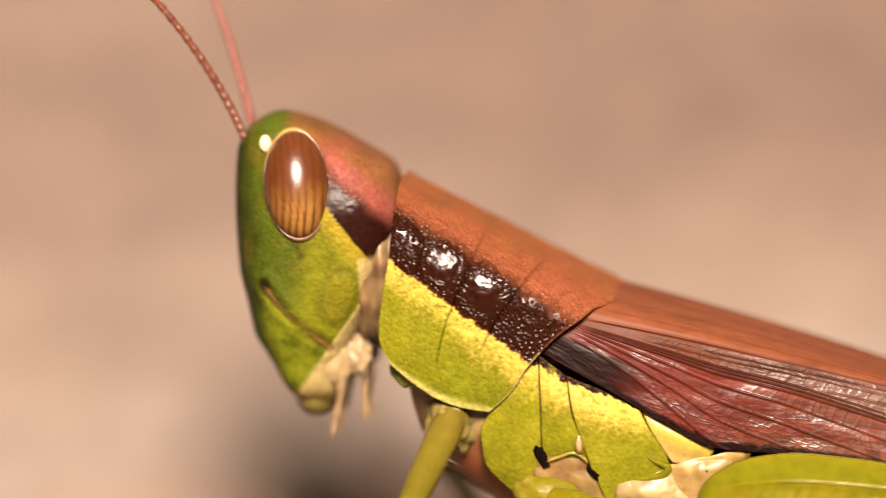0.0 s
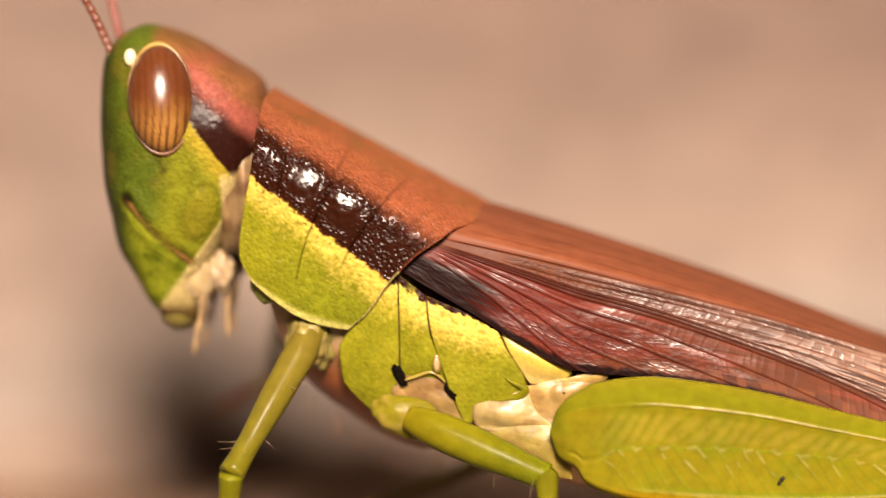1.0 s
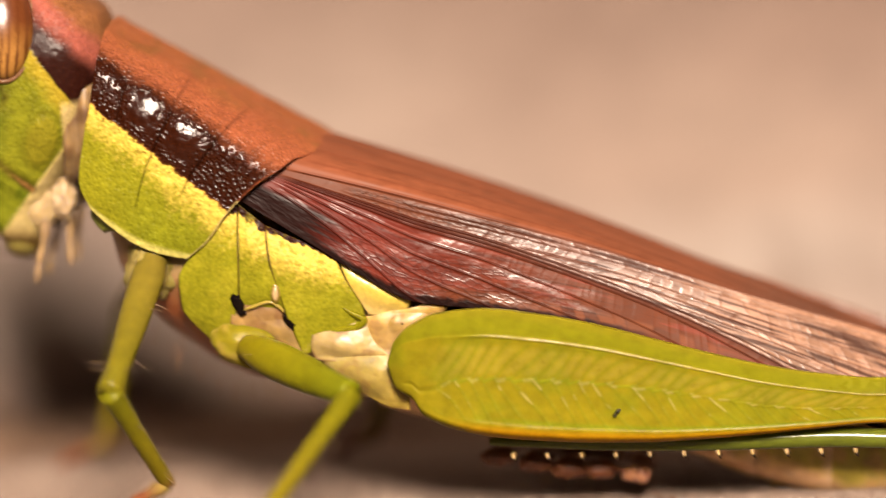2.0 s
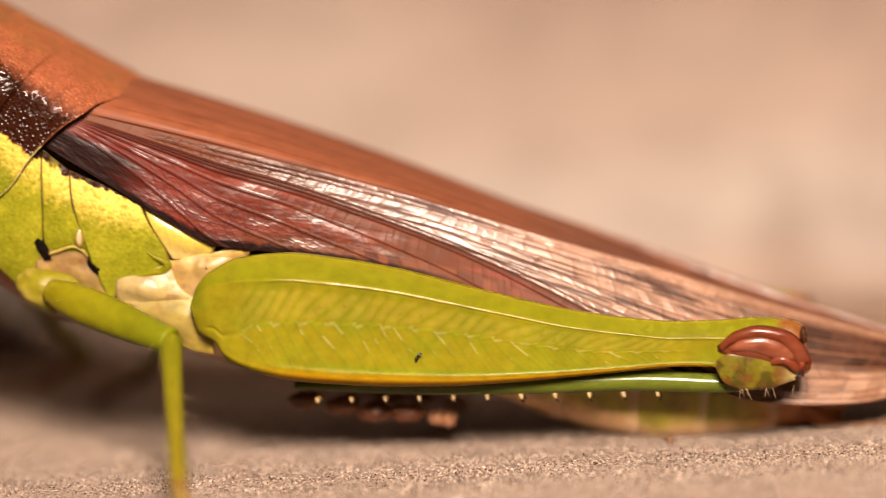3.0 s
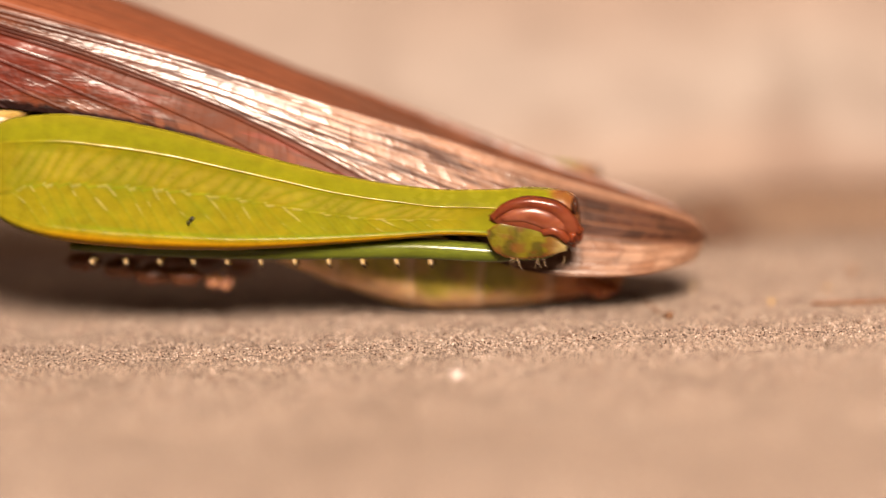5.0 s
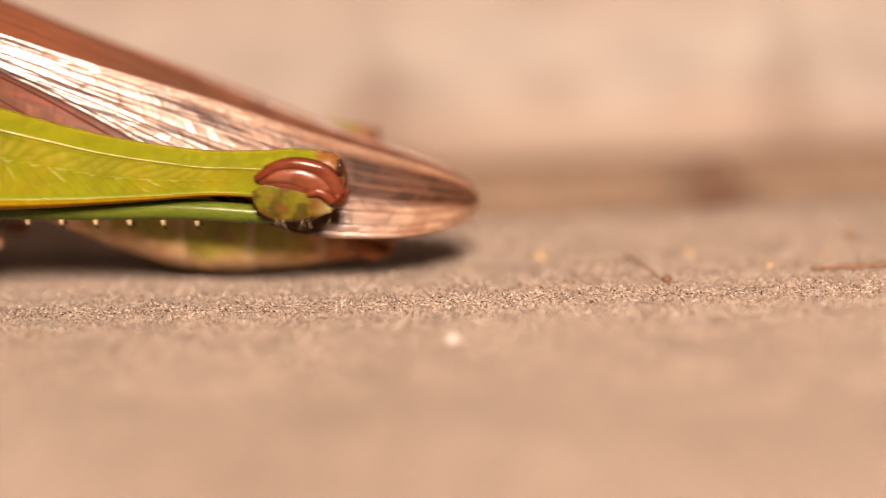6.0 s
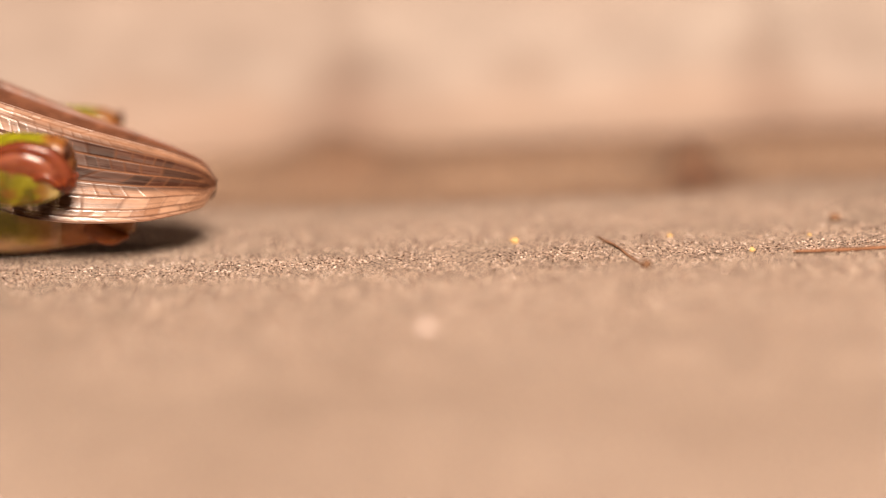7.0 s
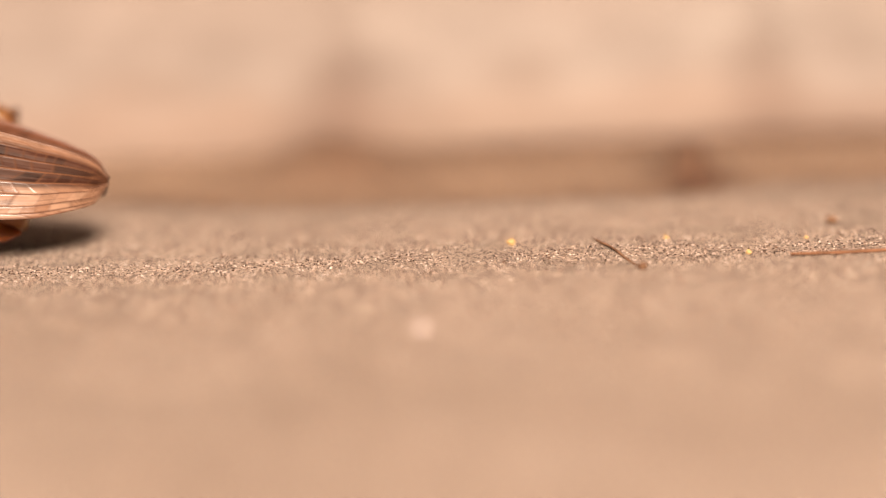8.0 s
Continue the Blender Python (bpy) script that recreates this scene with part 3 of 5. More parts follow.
def build_thorax():
    core = table([(0, -11.9, 8.6, 1.6, 2.2), (0.12, -11.4, 8.2, 1.9, 2.6), (0.25, -10.6, 7.6, 2.1, 2.75), (0.45, -8.9, 6.65, 2.3, 2.8), (0.7, -6.6, 6.0, 2.3, 2.15), (1, -4.2, 4.9, 2.05, 1.95)])

    def core_fn(s, q):
        x, zc, b, h = core(s)
        ang = 2 * math.pi * q
        return (x - 0.35 * math.sin(ang) * h * 0.35, b * math.cos(ang), zc + h * math.sin(ang) + 0.05 * fbm(x, ang, 2.0))
    surf("thorax", core_fn, 70, 64, MAT_SOFT, hopper, "tan and rusty underside with pale membranes", lambda s, q, x, y, z: tint(tint(CREAM, (0.35, 0.2, 0.1), smooth(-0.2, 0.5, fbm(x * 1.3, y, z * 1.3))), (0.36, 0.12, 0.035), smooth(7.0, 5.6, z + 0.55 * (x + 10))), ring=True, cap=True)

    def pleura(lo_k):
        def paint(s, q, x, y, z):
            t = q + 0.03 * fbm(x * 3, y, z * 3)
            col = tint((0.03, 0.01, 0.008), YELLOW, smooth(0.06, 0.085, t + 0.05 * fbm(x * 6, 1, z * 6)))
            col = tint(col, GREEN, smooth(lo_k - 0.04, lo_k + 0.24, t + 0.10 * fbm(x * 9, y, z * 9)))
            col = tint(col, (0.24, 0.20, 0.01), 0.5 * smooth(0.28, 0.5, fbm(x * 8, y * 2, z * 8)) * smooth(lo_k + 0.2, lo_k, t))
            col = tint(col, (0.40, 0.40, 0.03), 0.35 * smooth(0.0, 0.5, fbm(x * 1.3, y, z * 1.3)))
            seam = max(smooth(0.025, 0.0, s), smooth(0.975, 1.0, s))
            col = tint(col, (0.10, 0.055, 0.006), 0.8 * seam)
            return (*col, 0.30, mix(0.6, 0.3, smooth(lo_k, lo_k + 0.3, t)) * (1 - seam))
        return paint

    def flesh(a, b, dark=(0.20, 0.09, 0.03)):
        def paint(s, q, x, y, z):
            col = tint(a, b, q)
            col = tint(col, dark, 0.5 * smooth(0.1, 0.5, fbm(x * 2.1, y, z * 2.1)))
            rim = max(smooth(0.05, 0.0, s), smooth(0.94, 1.0, q))
            return tint(col, dark, 0.7 * rim)
        return paint
    for side in (-1, 1):
        plate("mesothorax_plate", [(0, -8.75, 2.45, 8.7), (0.35, -9.5, 2.5, 7.5), (0.6, -10.0, 2.45, 6.7), (0.8, -9.95, 2.35, 6.0), (1, -9.2, 2.1, 5.0)],
              [(0, -8.47, 2.45, 8.6), (0.35, -8.475, 2.62, 7.5), (0.6, -8.49, 2.6, 6.5), (0.8, -8.6, 2.5, 5.7), (1, -8.4, 2.3, 5.0)], MAT_CUTICLE, pleura(0.12), "yellow-green pitted side plate", side)
        plate("mesothorax_plate", [(0, -8.46, 2.45, 8.58), (0.4, -8.46, 2.62, 7.4), (0.75, -8.48, 2.6, 6.4), (1, -8.45, 2.5, 6.0)],
              [(0, -7.80, 2.5, 8.05), (0.4, -7.72, 2.7, 7.2), (0.75, -7.45, 2.7, 6.35), (1, -7.3, 2.6, 5.95)], MAT_CUTICLE, pleura(0.25), "yellow-green pitted side plate", side)
        plate("metathorax_plate", [(0, -7.79, 2.5, 8.04), (0.35, -7.70, 2.7, 7.2), (0.7, -7.38, 2.7, 6.0), (1, -6.95, 2.55, 4.75)],
              [(0, -6.10, 2.5, 7.25), (0.35, -5.85, 2.65, 6.7), (0.7, -5.4, 2.65, 5.9), (1, -5.35, 2.6, 5.55)], MAT_CUTICLE, pleura(0.30), "yellow-green pitted side plate", side)
        plate("metathorax_plate", [(0, -6.05, 2.45, 7.2), (0.5, -5.8, 2.55, 6.6), (1, -5.3, 2.5, 5.75)],
              [(0, -4.25, 2.35, 6.1), (0.5, -4.3, 2.4, 5.95), (1, -4.6, 2.35, 5.65)], MAT_SMOOTH, lambda s, q, x, y, z: tint((0.72, 0.60, 0.10), (0.62, 0.5, 0.16), smooth(0.5, 1, q)), "bright yellow smooth side plate", side, bulge=0.1, nu=40, nv=40)
        # leg bases and spiracle
        blob("mid_coxa", (-8.35, side * 2.3, 5.0), (0.98, 0.52, 0.58), MAT_LEG, hopper, "olive-green leg base", lump=0.12, n=40, m=50, turn=Matrix.Rotation(radians(18), 3, "Y"), shade=lambda s, q, x, y, z: (*tint((0.27, 0.265, 0.016), (0.36, 0.31, 0.06), smooth(-0.1, 0.4, fbm(x * 1.6, y, z * 1.6))), 0.25))
        plate("coxa_membrane", [(0, -8.6, 2.5, 6.15), (0.5, -8.75, 2.5, 5.6), (1, -8.6, 2.48, 5.05)], [(0, -7.38, 2.56, 6.25), (0.5, -7.12, 2.56, 5.4), (1, -6.9, 2.52, 4.7)],
              MAT_SOFT, flesh((0.36, 0.22, 0.09), (0.50, 0.40, 0.12)), "cream and brown folded membrane", side, bulge=0.05, fold=0.12)
        blob("coxa_base", (-5.6, side * 1.95, 4.5), (0.9, 0.5, 0.9), MAT_SOFT, hopper, "", (0.40, 0.30, 0.13), lump=0.1, n=20, m=28)
        plate("hind_trochanter", [(0, -6.62, 2.56, 4.72), (0.4, -6.17, 2.6, 4.25), (0.7, -5.7, 2.62, 3.9), (1, -4.7, 2.8, 3.42)], [(0, -4.6, 2.85, 4.75), (0.5, -4.3, 2.95, 4.2), (1, -4.25, 3.0, 3.42)],
              MAT_SOFT, flesh((0.46, 0.41, 0.12), (0.38, 0.31, 0.05), (0.28, 0.17, 0.05)), "greenish-cream wedge at the hind thigh", side, bulge=0.16, fold=0.05)
        plate("hind_coxa", [(0, -6.72, 2.62, 5.26), (0.5, -6.76, 2.66, 4.95), (1, -6.62, 2.66, 4.60)], [(0, -5.40, 2.62, 5.68), (0.5, -5.12, 2.72, 5.1), (1, -4.7, 2.8, 4.6)],
              MAT_SOFT, flesh((0.54, 0.45, 0.21), (0.48, 0.40, 0.13), (0.26, 0.13, 0.05)), "cream hip plate under the green side", side, bulge=0.14, fold=0.07)
        plate("side_membrane", [(0, -5.46, 2.52, 5.72), (0.5, -5.3, 2.55, 5.28), (1, -5.05, 2.65, 4.7)], [(0, -3.3, 2.4, 6.05), (0.5, -3.7, 2.45, 5.6), (1, -4.3, 2.6, 4.8)],
              MAT_SOFT, flesh((0.58, 0.43, 0.11), (0.44, 0.32, 0.13), (0.22, 0.11, 0.04)), "cream membrane above the hind leg", side, bulge=0.12, fold=0.08)
        tube("plate_ridge", [(-8.42, side * 2.60, 5.93), (-8.1, side * 2.63, 6.04), (-7.75, side * 2.66, 6.14), (-7.5, side * 2.66, 6.02), (-7.36, side * 2.64, 5.85)], [0.02, 0.045, 0.04, 0.045, 0.02], 30, 10, MAT_LEG, hopper, "", shade=lambda s, q: (0.42, 0.37, 0.08, 0.8))
        tube("plate_ridge", [(-6.1, side * 2.66, 6.09), (-5.75, side * 2.66, 5.85), (-5.42, side * 2.65, 5.64), (-5.6, side * 2.62, 5.46), (-6.1, side * 2.60, 5.38), (-6.55, side * 2.58, 5.22)], [0.01, 0.06, 0.10, 0.11, 0.09, 0.03], 60, 12, MAT_LEG, hopper, "", shade=lambda s, q: (0.24, 0.255, 0.008, 0.15))
        for cx, cz, r in ((-4.47, 5.52, 0.035),):
            blob("membrane_spot", (cx, side * 2.62, cz), (r, 0.03, r), MAT_LEG, hopper, "", (0.03, 0.012, 0.008), n=8, m=10)
        blob("fore_coxa", (-10.75, side * 1.75, 6.9), (0.7, 0.7, 0.75), MAT_SOFT, hopper, "olive leg base", (0.32, 0.30, 0.08), lump=0.3, n=30, m=40)
        blob("fore_trochanter", (-10.75, side * 2.25, 7.0), (0.50, 0.46, 0.62), MAT_SOFT, hopper, "translucent olive joint of the front leg", (0.42, 0.38, 0.11), lump=0.25, n=30, m=40)
        blob("chest_lobe", (-11.7, side * 1.9, 8.35), (0.5, 0.4, 0.5), MAT_SMOOTH, hopper, "", (0.22, 0.28, 0.03), lump=0.2)
        blob("spiracle_ring", (-7.56, side * 2.74, 6.36), (0.12, 0.06, 0.24), MAT_SMOOTH, hopper, "", (0.30, 0.24, 0.03), n=14, m=18)
        blob("spiracle", (-7.56, side * 2.78, 6.36), (0.075, 0.05, 0.17), MAT_SMOOTH, hopper, "pale oval breathing hole", (0.62, 0.50, 0.26), n=14, m=18)
        blob("black_spot", (-8.50, side * 2.612, 6.08), (0.13, 0.02, 0.27), MAT_LEG, hopper, "", (0.008, 0.006, 0.005), n=18, m=24, lump=0.5, turn=Matrix.Rotation(radians(-25), 3, "Y"))
        blob("black_spot", (-7.26, side * 2.665, 5.66), (0.09, 0.02, 0.24), MAT_LEG, hopper, "", (0.008, 0.006, 0.005), n=18, m=24, lump=0.5, turn=Matrix.Rotation(radians(-30), 3, "Y"))


def build_abdomen():
    prof = table([(0, -5.2, 6.2, 3.0, 2.0), (0.25, -1.0, 5.2, 2.1, 2.0), (0.45, 2.2, 4.4, 1.75, 1.75), (0.6, 4.7, 3.6, 0.84, 1.5), (0.72, 6.7, 3.0, 0.40, 1.3),
                  (0.82, 8.2, 2.6, 0.47, 1.1), (0.92, 9.8, 2.1, 0.66, 0.75), (1, 11.2, 1.55, 0.98, 0.3)])
    count = 9
    for k in range(count):
        s0, s1 = k / count, (k + 1.12) / count

        def fn(s, q):
            x, zt, zb, b = prof(min(1, mix(s0, s1, s)))
            ang = 2 * math.pi * q
            lift = 1.0 + 0.05 * s - 0.02 + 0.02 * math.sin(math.pi * s)
            r = (zt - zb) / 2
            return (x + 0.12 * math.sin(ang) + 0.03 * fbm(ang, k, s), b * math.cos(ang) * lift, (zt + zb) / 2 + r * math.sin(ang) * lift)

        def paint(s, q, x, y, z):
            h = math.sin(2 * math.pi * q)
            col = tint((1.15, 0.80, 0.42), (0.66, 0.62, 0.09), smooth(-0.75, -0.25, h + 0.25 * fbm(x, y, z)))
            col = tint(col, (0.75, 0.55, 0.12), smooth(0.0, 0.5, h))
            col = tint(col, (0.95, 0.42, 0.18), smooth(8.2, 9.8, x))
            col = tint(col, (0.80, 0.45, 0.22), 0.5 * smooth(0.1, 0.5, fbm(x * 1.8, y, z * 1.8)))
            return tint(col, (1.2, 0.9, 0.6), 0.6 * smooth(0.82, 0.97, s))
        surf("abdomen_segment", fn, 20, 56, MAT_SOFT, hopper, "", paint, ring=True, cap=True)
    for side in (-1, 1):
        tube("cercus", [(10.1, side * 0.35, 1.3), (10.7, side * 0.4, 0.98), (11.1, side * 0.38, 0.98)], [0.36, 0.24, 0.05], 12, 10, MAT_SOFT, hopper, "rusty orange tail tip", (0.75, 0.26, 0.08))


def build_wings():
    top = table([(0, -6.6, 0, 10.0), (0.1, -4.7, 0, 9.38), (0.25, -1.8, 0, 8.36), (0.4, 1.2, 0, 7.20), (0.55, 4.2, 0, 5.86), (0.7, 7.2, 0, 4.48), (0.85, 10.2, 0, 3.52), (0.92, 11.6, 0, 3.18), (0.96, 12.4, 0, 2.92), (0.985, 12.97, 0, 2.66), (1, 13.24, 0, 2.3)])
    fold = table([(0, -7.4, 2.2, 9.4), (0.1, -5.5, 2.32, 8.95), (0.25, -2.5, 2.2, 8.1), (0.4, 0.6, 1.85, 7.1), (0.55, 3.7, 1.62, 6.02), (0.7, 6.8, 1.25, 5.0), (0.85, 10.0, 0.80, 3.84), (0.92, 11.5, 0.58, 3.36), (0.96, 12.35, 0.42, 3.06), (0.985, 12.98, 0.25, 2.72), (1, 13.24, 0.05, 2.3)])
    low = table([(0, -8.4, 2.45, 8.65), (0.06, -6.8, 2.62, 7.65), (0.12, -5.5, 2.66, 6.8), (0.18, -4.2, 2.62, 6.08), (0.25, -2.6, 2.58, 5.85), (0.4, 0.6, 2.52, 5.25), (0.55, 4.0, 2.45, 4.1), (0.7, 7.2, 2.4, 2.6),
                 (0.8, 9.0, 2.3, 1.85), (0.86, 10.2, 2.15, 1.68), (0.92, 11.6, 1.8, 1.64), (0.96, 12.4, 1.3, 1.70), (0.985, 12.98, 0.65, 1.76), (1, 13.22, 0.05, 2.1)])
    # each vein's way over the wing: rows of (along, across), then its strength and darkness
    lines = [
        ([(0, 0.30), (1, 0.30)], 0.8, 0.35), ([(0.15, 0.345), (1, 0.345)], 0.5, 0.4), ([(0.08, 0.38), (1, 0.395)], 0.6, 0.5),
        ([(0, 0.41), (0.23, 0.452), (0.45, 0.62), (0.65, 0.85), (0.8, 1.05)], 1.0, 0.8), ([(0, 0.425), (0.23, 0.48), (0.45, 0.66), (0.65, 0.90), (0.75, 1.05)], 0.9, 0.9),
        ([(0, 0.44), (0.23, 0.508), (0.45, 0.70), (0.62, 0.95), (0.7, 1.05)], 1.0, 0.7), ([(0, 0.47), (0.23, 0.60), (0.42, 0.86), (0.52, 1.05)], 0.8, 0.6),
        ([(0, 0.50), (0.2, 0.70), (0.35, 0.93), (0.42, 1.05)], 0.8, 0.6), ([(0, 0.54), (0.15, 0.75), (0.28, 1.0)], 0.7, 0.6), ([(0, 0.60), (0.1, 0.80), (0.2, 1.02)], 0.7, 0.5),
        ([(0.28, 0.46), (0.6, 0.50), (1, 0.48)], 0.7, 0.6), ([(0.36, 0.53), (0.65, 0.60), (1, 0.57)], 0.8, 0.6), ([(0.46, 0.62), (0.75, 0.70), (1, 0.67)], 0.8, 0.6),
        ([(0.55, 0.72), (0.8, 0.80), (1, 0.77)], 0.8, 0.6), ([(0.64, 0.83), (0.85, 0.90), (1, 0.87)], 0.7, 0.5),
        ([(0.6, 0.955), (1, 0.955)], 0.7, 0.5), ([(0.6, 0.995), (1, 0.995)], 1.0, 0.5),
        ([(0, 0.07), (1, 0.06)], 0.45, 0.5), ([(0, 0.15), (1, 0.13)], 0.5, 0.5), ([(0, 0.23), (1, 0.22)], 0.5, 0.5)]
    ways = [(table([(0, r[0][1]), *r] if r[0][0] > 0 else r if r[-1][0] >= 1 else r), r[0][0], r[-1][0], w, k) for r, w, k in lines]
    for side in (-1, 1):
        density = [66 if r[0][1] < 0.40 else 50 if r[0][0] > 0.2 else 96 for r, w, k in lines]
        memo = {}

        def row(s):
            if memo.get("s") != s:
                memo["s"] = s
                memo["row"] = sorted((t(s)[0], w * smooth(a0 - 0.005, a0 + 0.04, s), k, i) for i, (t, a0, a1, w, k) in enumerate(ways) if a0 - 0.005 <= s <= a1 + 1e-6)
            return memo["row"]

        def relief(s, a):
            """Vein height and darkness; rung, number and inner place of the cell between two veins."""
            if memo.get("at") == (s, a):
                return memo["out"]
            g = dk = rung = 0.0
            cell = u = f = 0.5
            qs = row(s)
            for n_, (qv, w, k, i) in enumerate(qs):
                e = math.exp(-((a - qv) / mix(0.0095, 0.0070, smooth(0.2, 0.4, s))) ** 2)
                if w * e > g:
                    g, dk = w * e, k * min(1.0, w * 1.3)
                if n_ + 1 < len(qs) and qv <= a < qs[n_ + 1][0]:
                    u = (a - qv) / max(0.004, qs[n_ + 1][0] - qv)
                    ph = s * density[i] + 0.8 * math.sin(s * density[i] * 0.61 + 3 * i) + 0.5 * math.sin(s * density[i] * 0.23 + i) + 0.7 * (u - 0.5) * math.sin(i * 2.3 + 9 * s) + i * 0.37
                    f = ph % 1
                    cell = (math.sin(int(ph) * 12.9898 + i * 78.233) * 43758.5453) % 1
                    rung = math.exp(-(min(f, 1 - f) / 0.07) ** 2) * (0.35 + 0.65 * ((math.sin(int(ph + 0.5) * 5.31 + i * 3.7) * 917.3) % 1))
            memo["at"], memo["out"] = (s, a), (g, dk, rung, cell, u, f)
            return memo["out"]

        def lattice(s, q, x):
            """Fine net of small cells between the veins, strongest in the fore field."""
            if q < 0.31 or side > 0:
                return 0.0
            if memo.get("net_at") != (s, q):
                fine = 1.0 if q > ways[4][0](s)[0] else 1.5
                near, _ = noise.voronoi(Vector((fine * x * 4.2 + 0.4 * noise.noise(Vector((x, q * 9, 0))), fine * q * 25, 2.0)))
                memo["net_at"], memo["net"] = (s, q), smooth(0.16, 0.02, near[1] - near[0]) * smooth(0.06, 0.12, s) * (1 - smooth(0.25, 0.42, s)) * (smooth(0.55, 0.75, q) if q > ways[4][0](s)[0] else smooth(0.31, 0.34, q))
            return memo["net"]

        def fn(s, q):
            t, f, l = top(s), fold(s), low(s)
            if q < 0.3:
                k = q / 0.3
                c = math.sin(k * math.pi / 2)
                x = mix(t[0], f[0], k)
                y = mix(-0.1 if side < 0 else 0.1, f[1], c)
                z = f[2] + (t[2] - f[2] + 0.02) * math.cos(k * math.pi / 2) ** 0.8
                n = (0, k, 1 - k)
            else:
                k = (q - 0.3) / 0.7
                x, z = mix(f[0], l[0], k), mix(f[2], l[2], k)
                y = mix(f[1], l[1], k) + 0.06 * math.sin(math.pi * k) * (1 - s)
                n = (0, 1, 0.1)
            g, dk, rung, cell, u, fr = relief(s, q)
            net = lattice(s, q, x)
            side_face = smooth(0.28, 0.34, q)
            rear = smooth(0.05, 0.30, s) * side_face
            dome = 4 * u * (1 - u)
            d = mix(0.032, 0.018, smooth(0.2, 0.45, s)) * g + 0.005 * rung * max(rear, side_face * smooth(0.0, 0.06, s))
            d += rear * dome * (0.020 * (cell - 0.5) * (fr - 0.5) + 0.006) + rear * 0.024 * ((cell * 7.3) % 1 - 0.5) * (u - 0.5)
            if q > 0.3:
                fore = 1 - smooth(0.28, 0.5, s)
                d += 0.005 * net
                d += 0.020 * fbm(x * 0.5, q * 5, 1.0) * (1 - smooth(0.2, 0.6, s))
                d += 0.005 * fbm(x * 6.0, q * 26, 4.0) * fore * smooth(0.44, 0.50, q) * (0.3 + 0.7 * dome)
            d *= 1 - 0.9 * smooth(0.93, 1.0, s)
            drop = 0.0 if side < 0 else -0.05
            return (x, side * (y + d * n[1]), z + d * n[2] + drop)

        def paint(s, q, x, y, z):
            g, dk, rung, cell, u, fr = relief(s, q)
            streak = fbm(x * 0.25, q * 30, 7.0)
            col = tint((0.265, 0.094, 0.046), (0.225, 0.090, 0.050), smooth(0.2, 0.9, s))
            col = tint(col, tuple(0.62 * v for v in col), smooth(0.0, 0.5, streak) * mix(0.4, 0.8, smooth(0.1, 0.5, s)))
            gloss = 0.06
            if q <= 0.33:
                far = smooth(0.5, 0.78, s)
                col = tint(col, tuple(mix(0.55, 1.25, cell) * v for v in (0.17, 0.078, 0.045)), 0.85 * far)
                gloss = mix(gloss, mix(0.15, 0.6, (cell * 5.7) % 1), far)
            vein = (0.16, 0.045, 0.022) if q < 0.3 else tint((0.055, 0.009, 0.005), (0.12, 0.032, 0.015), smooth(0.2, 0.4, s))
            if q > 0.28:
                bundle = ways[4][0](s)[0]
                above = smooth(bundle + 0.015, bundle - 0.015, q)
                upper = tint((0.15, 0.050, 0.023), (0.40, 0.24, 0.155), smooth(0.30, 0.62, s))
                upper = tint(upper, tuple(mix(0.65, 1.15, cell) * v for v in upper), smooth(0.2, 0.5, s) * 0.85)
                patch = fbm(x * 0.38, q * 30, 12.0)
                upper = tint(upper, (0.055, 0.020, 0.011), 0.9 * smooth(0.05, 0.30, patch) * smooth(0.15, 0.35, s))
                lower = tint((0.135, 0.017, 0.008), (0.140, 0.039, 0.012), smooth(0.12, 0.42, s))
                # pinkish sheen between the fore veins, painted in as colour
                rose_sheen = smooth(-0.05, 0.35, fbm(x * 0.5, q * 14, 5.0)) * smooth(0.08, 0.16, s) * (1 - smooth(0.5, 0.7, s))
                lower = tint(lower, (0.25, 0.055, 0.034), 0.6 * rose_sheen)
                lower = tint(lower, tuple(mix(0.7, 1.15, cell) * v for v in lower), 0.4 * smooth(0.15, 0.35, s))
                edge = smooth(0.16, 0.26, s) * (1 - smooth(0.5, 0.6, s)) * smooth(0.84, 0.88, q)
                lower = tint(lower, tint((0.24, 0.085, 0.034), (0.09, 0.030, 0.013), cell), 0.8 * edge)
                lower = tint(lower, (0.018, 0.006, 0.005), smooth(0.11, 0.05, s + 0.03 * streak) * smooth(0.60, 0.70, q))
                lat = tint(lower, upper, above)
                lat = tint(lat, (0.10, 0.032, 0.017), 0.85 * math.exp(-((q - bundle - 0.004) / 0.030) ** 2))
                tip = smooth(0.74, 0.86, s)
                lat = tint(lat, tuple(mix(0.5, 1.2, cell) * v for v in (0.060, 0.022, 0.012)), 0.92 * tip * (1 - smooth(0.68, 0.76, q)))
                lat = tint(lat, tint((0.50, 0.34, 0.24), (0.22, 0.11, 0.06), cell), 0.7 * tip * smooth(0.70, 0.78, q))
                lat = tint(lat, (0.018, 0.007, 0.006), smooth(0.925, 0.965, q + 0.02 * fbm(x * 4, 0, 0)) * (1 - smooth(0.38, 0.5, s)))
                lat = tint(lat, tuple(v * 0.5 for v in lat), 0.6 * smooth(0.1, 0.5, streak))
                # highlight along the rear fold's rim, laid on as a pale tint
                lat = tint(lat, (0.46, 0.28, 0.18), 0.6 * smooth(0.45, 0.7, s) * smooth(0.40, 0.34, q))
                k = smooth(0.28, 0.33, q)
                col = tint(col, lat, k)
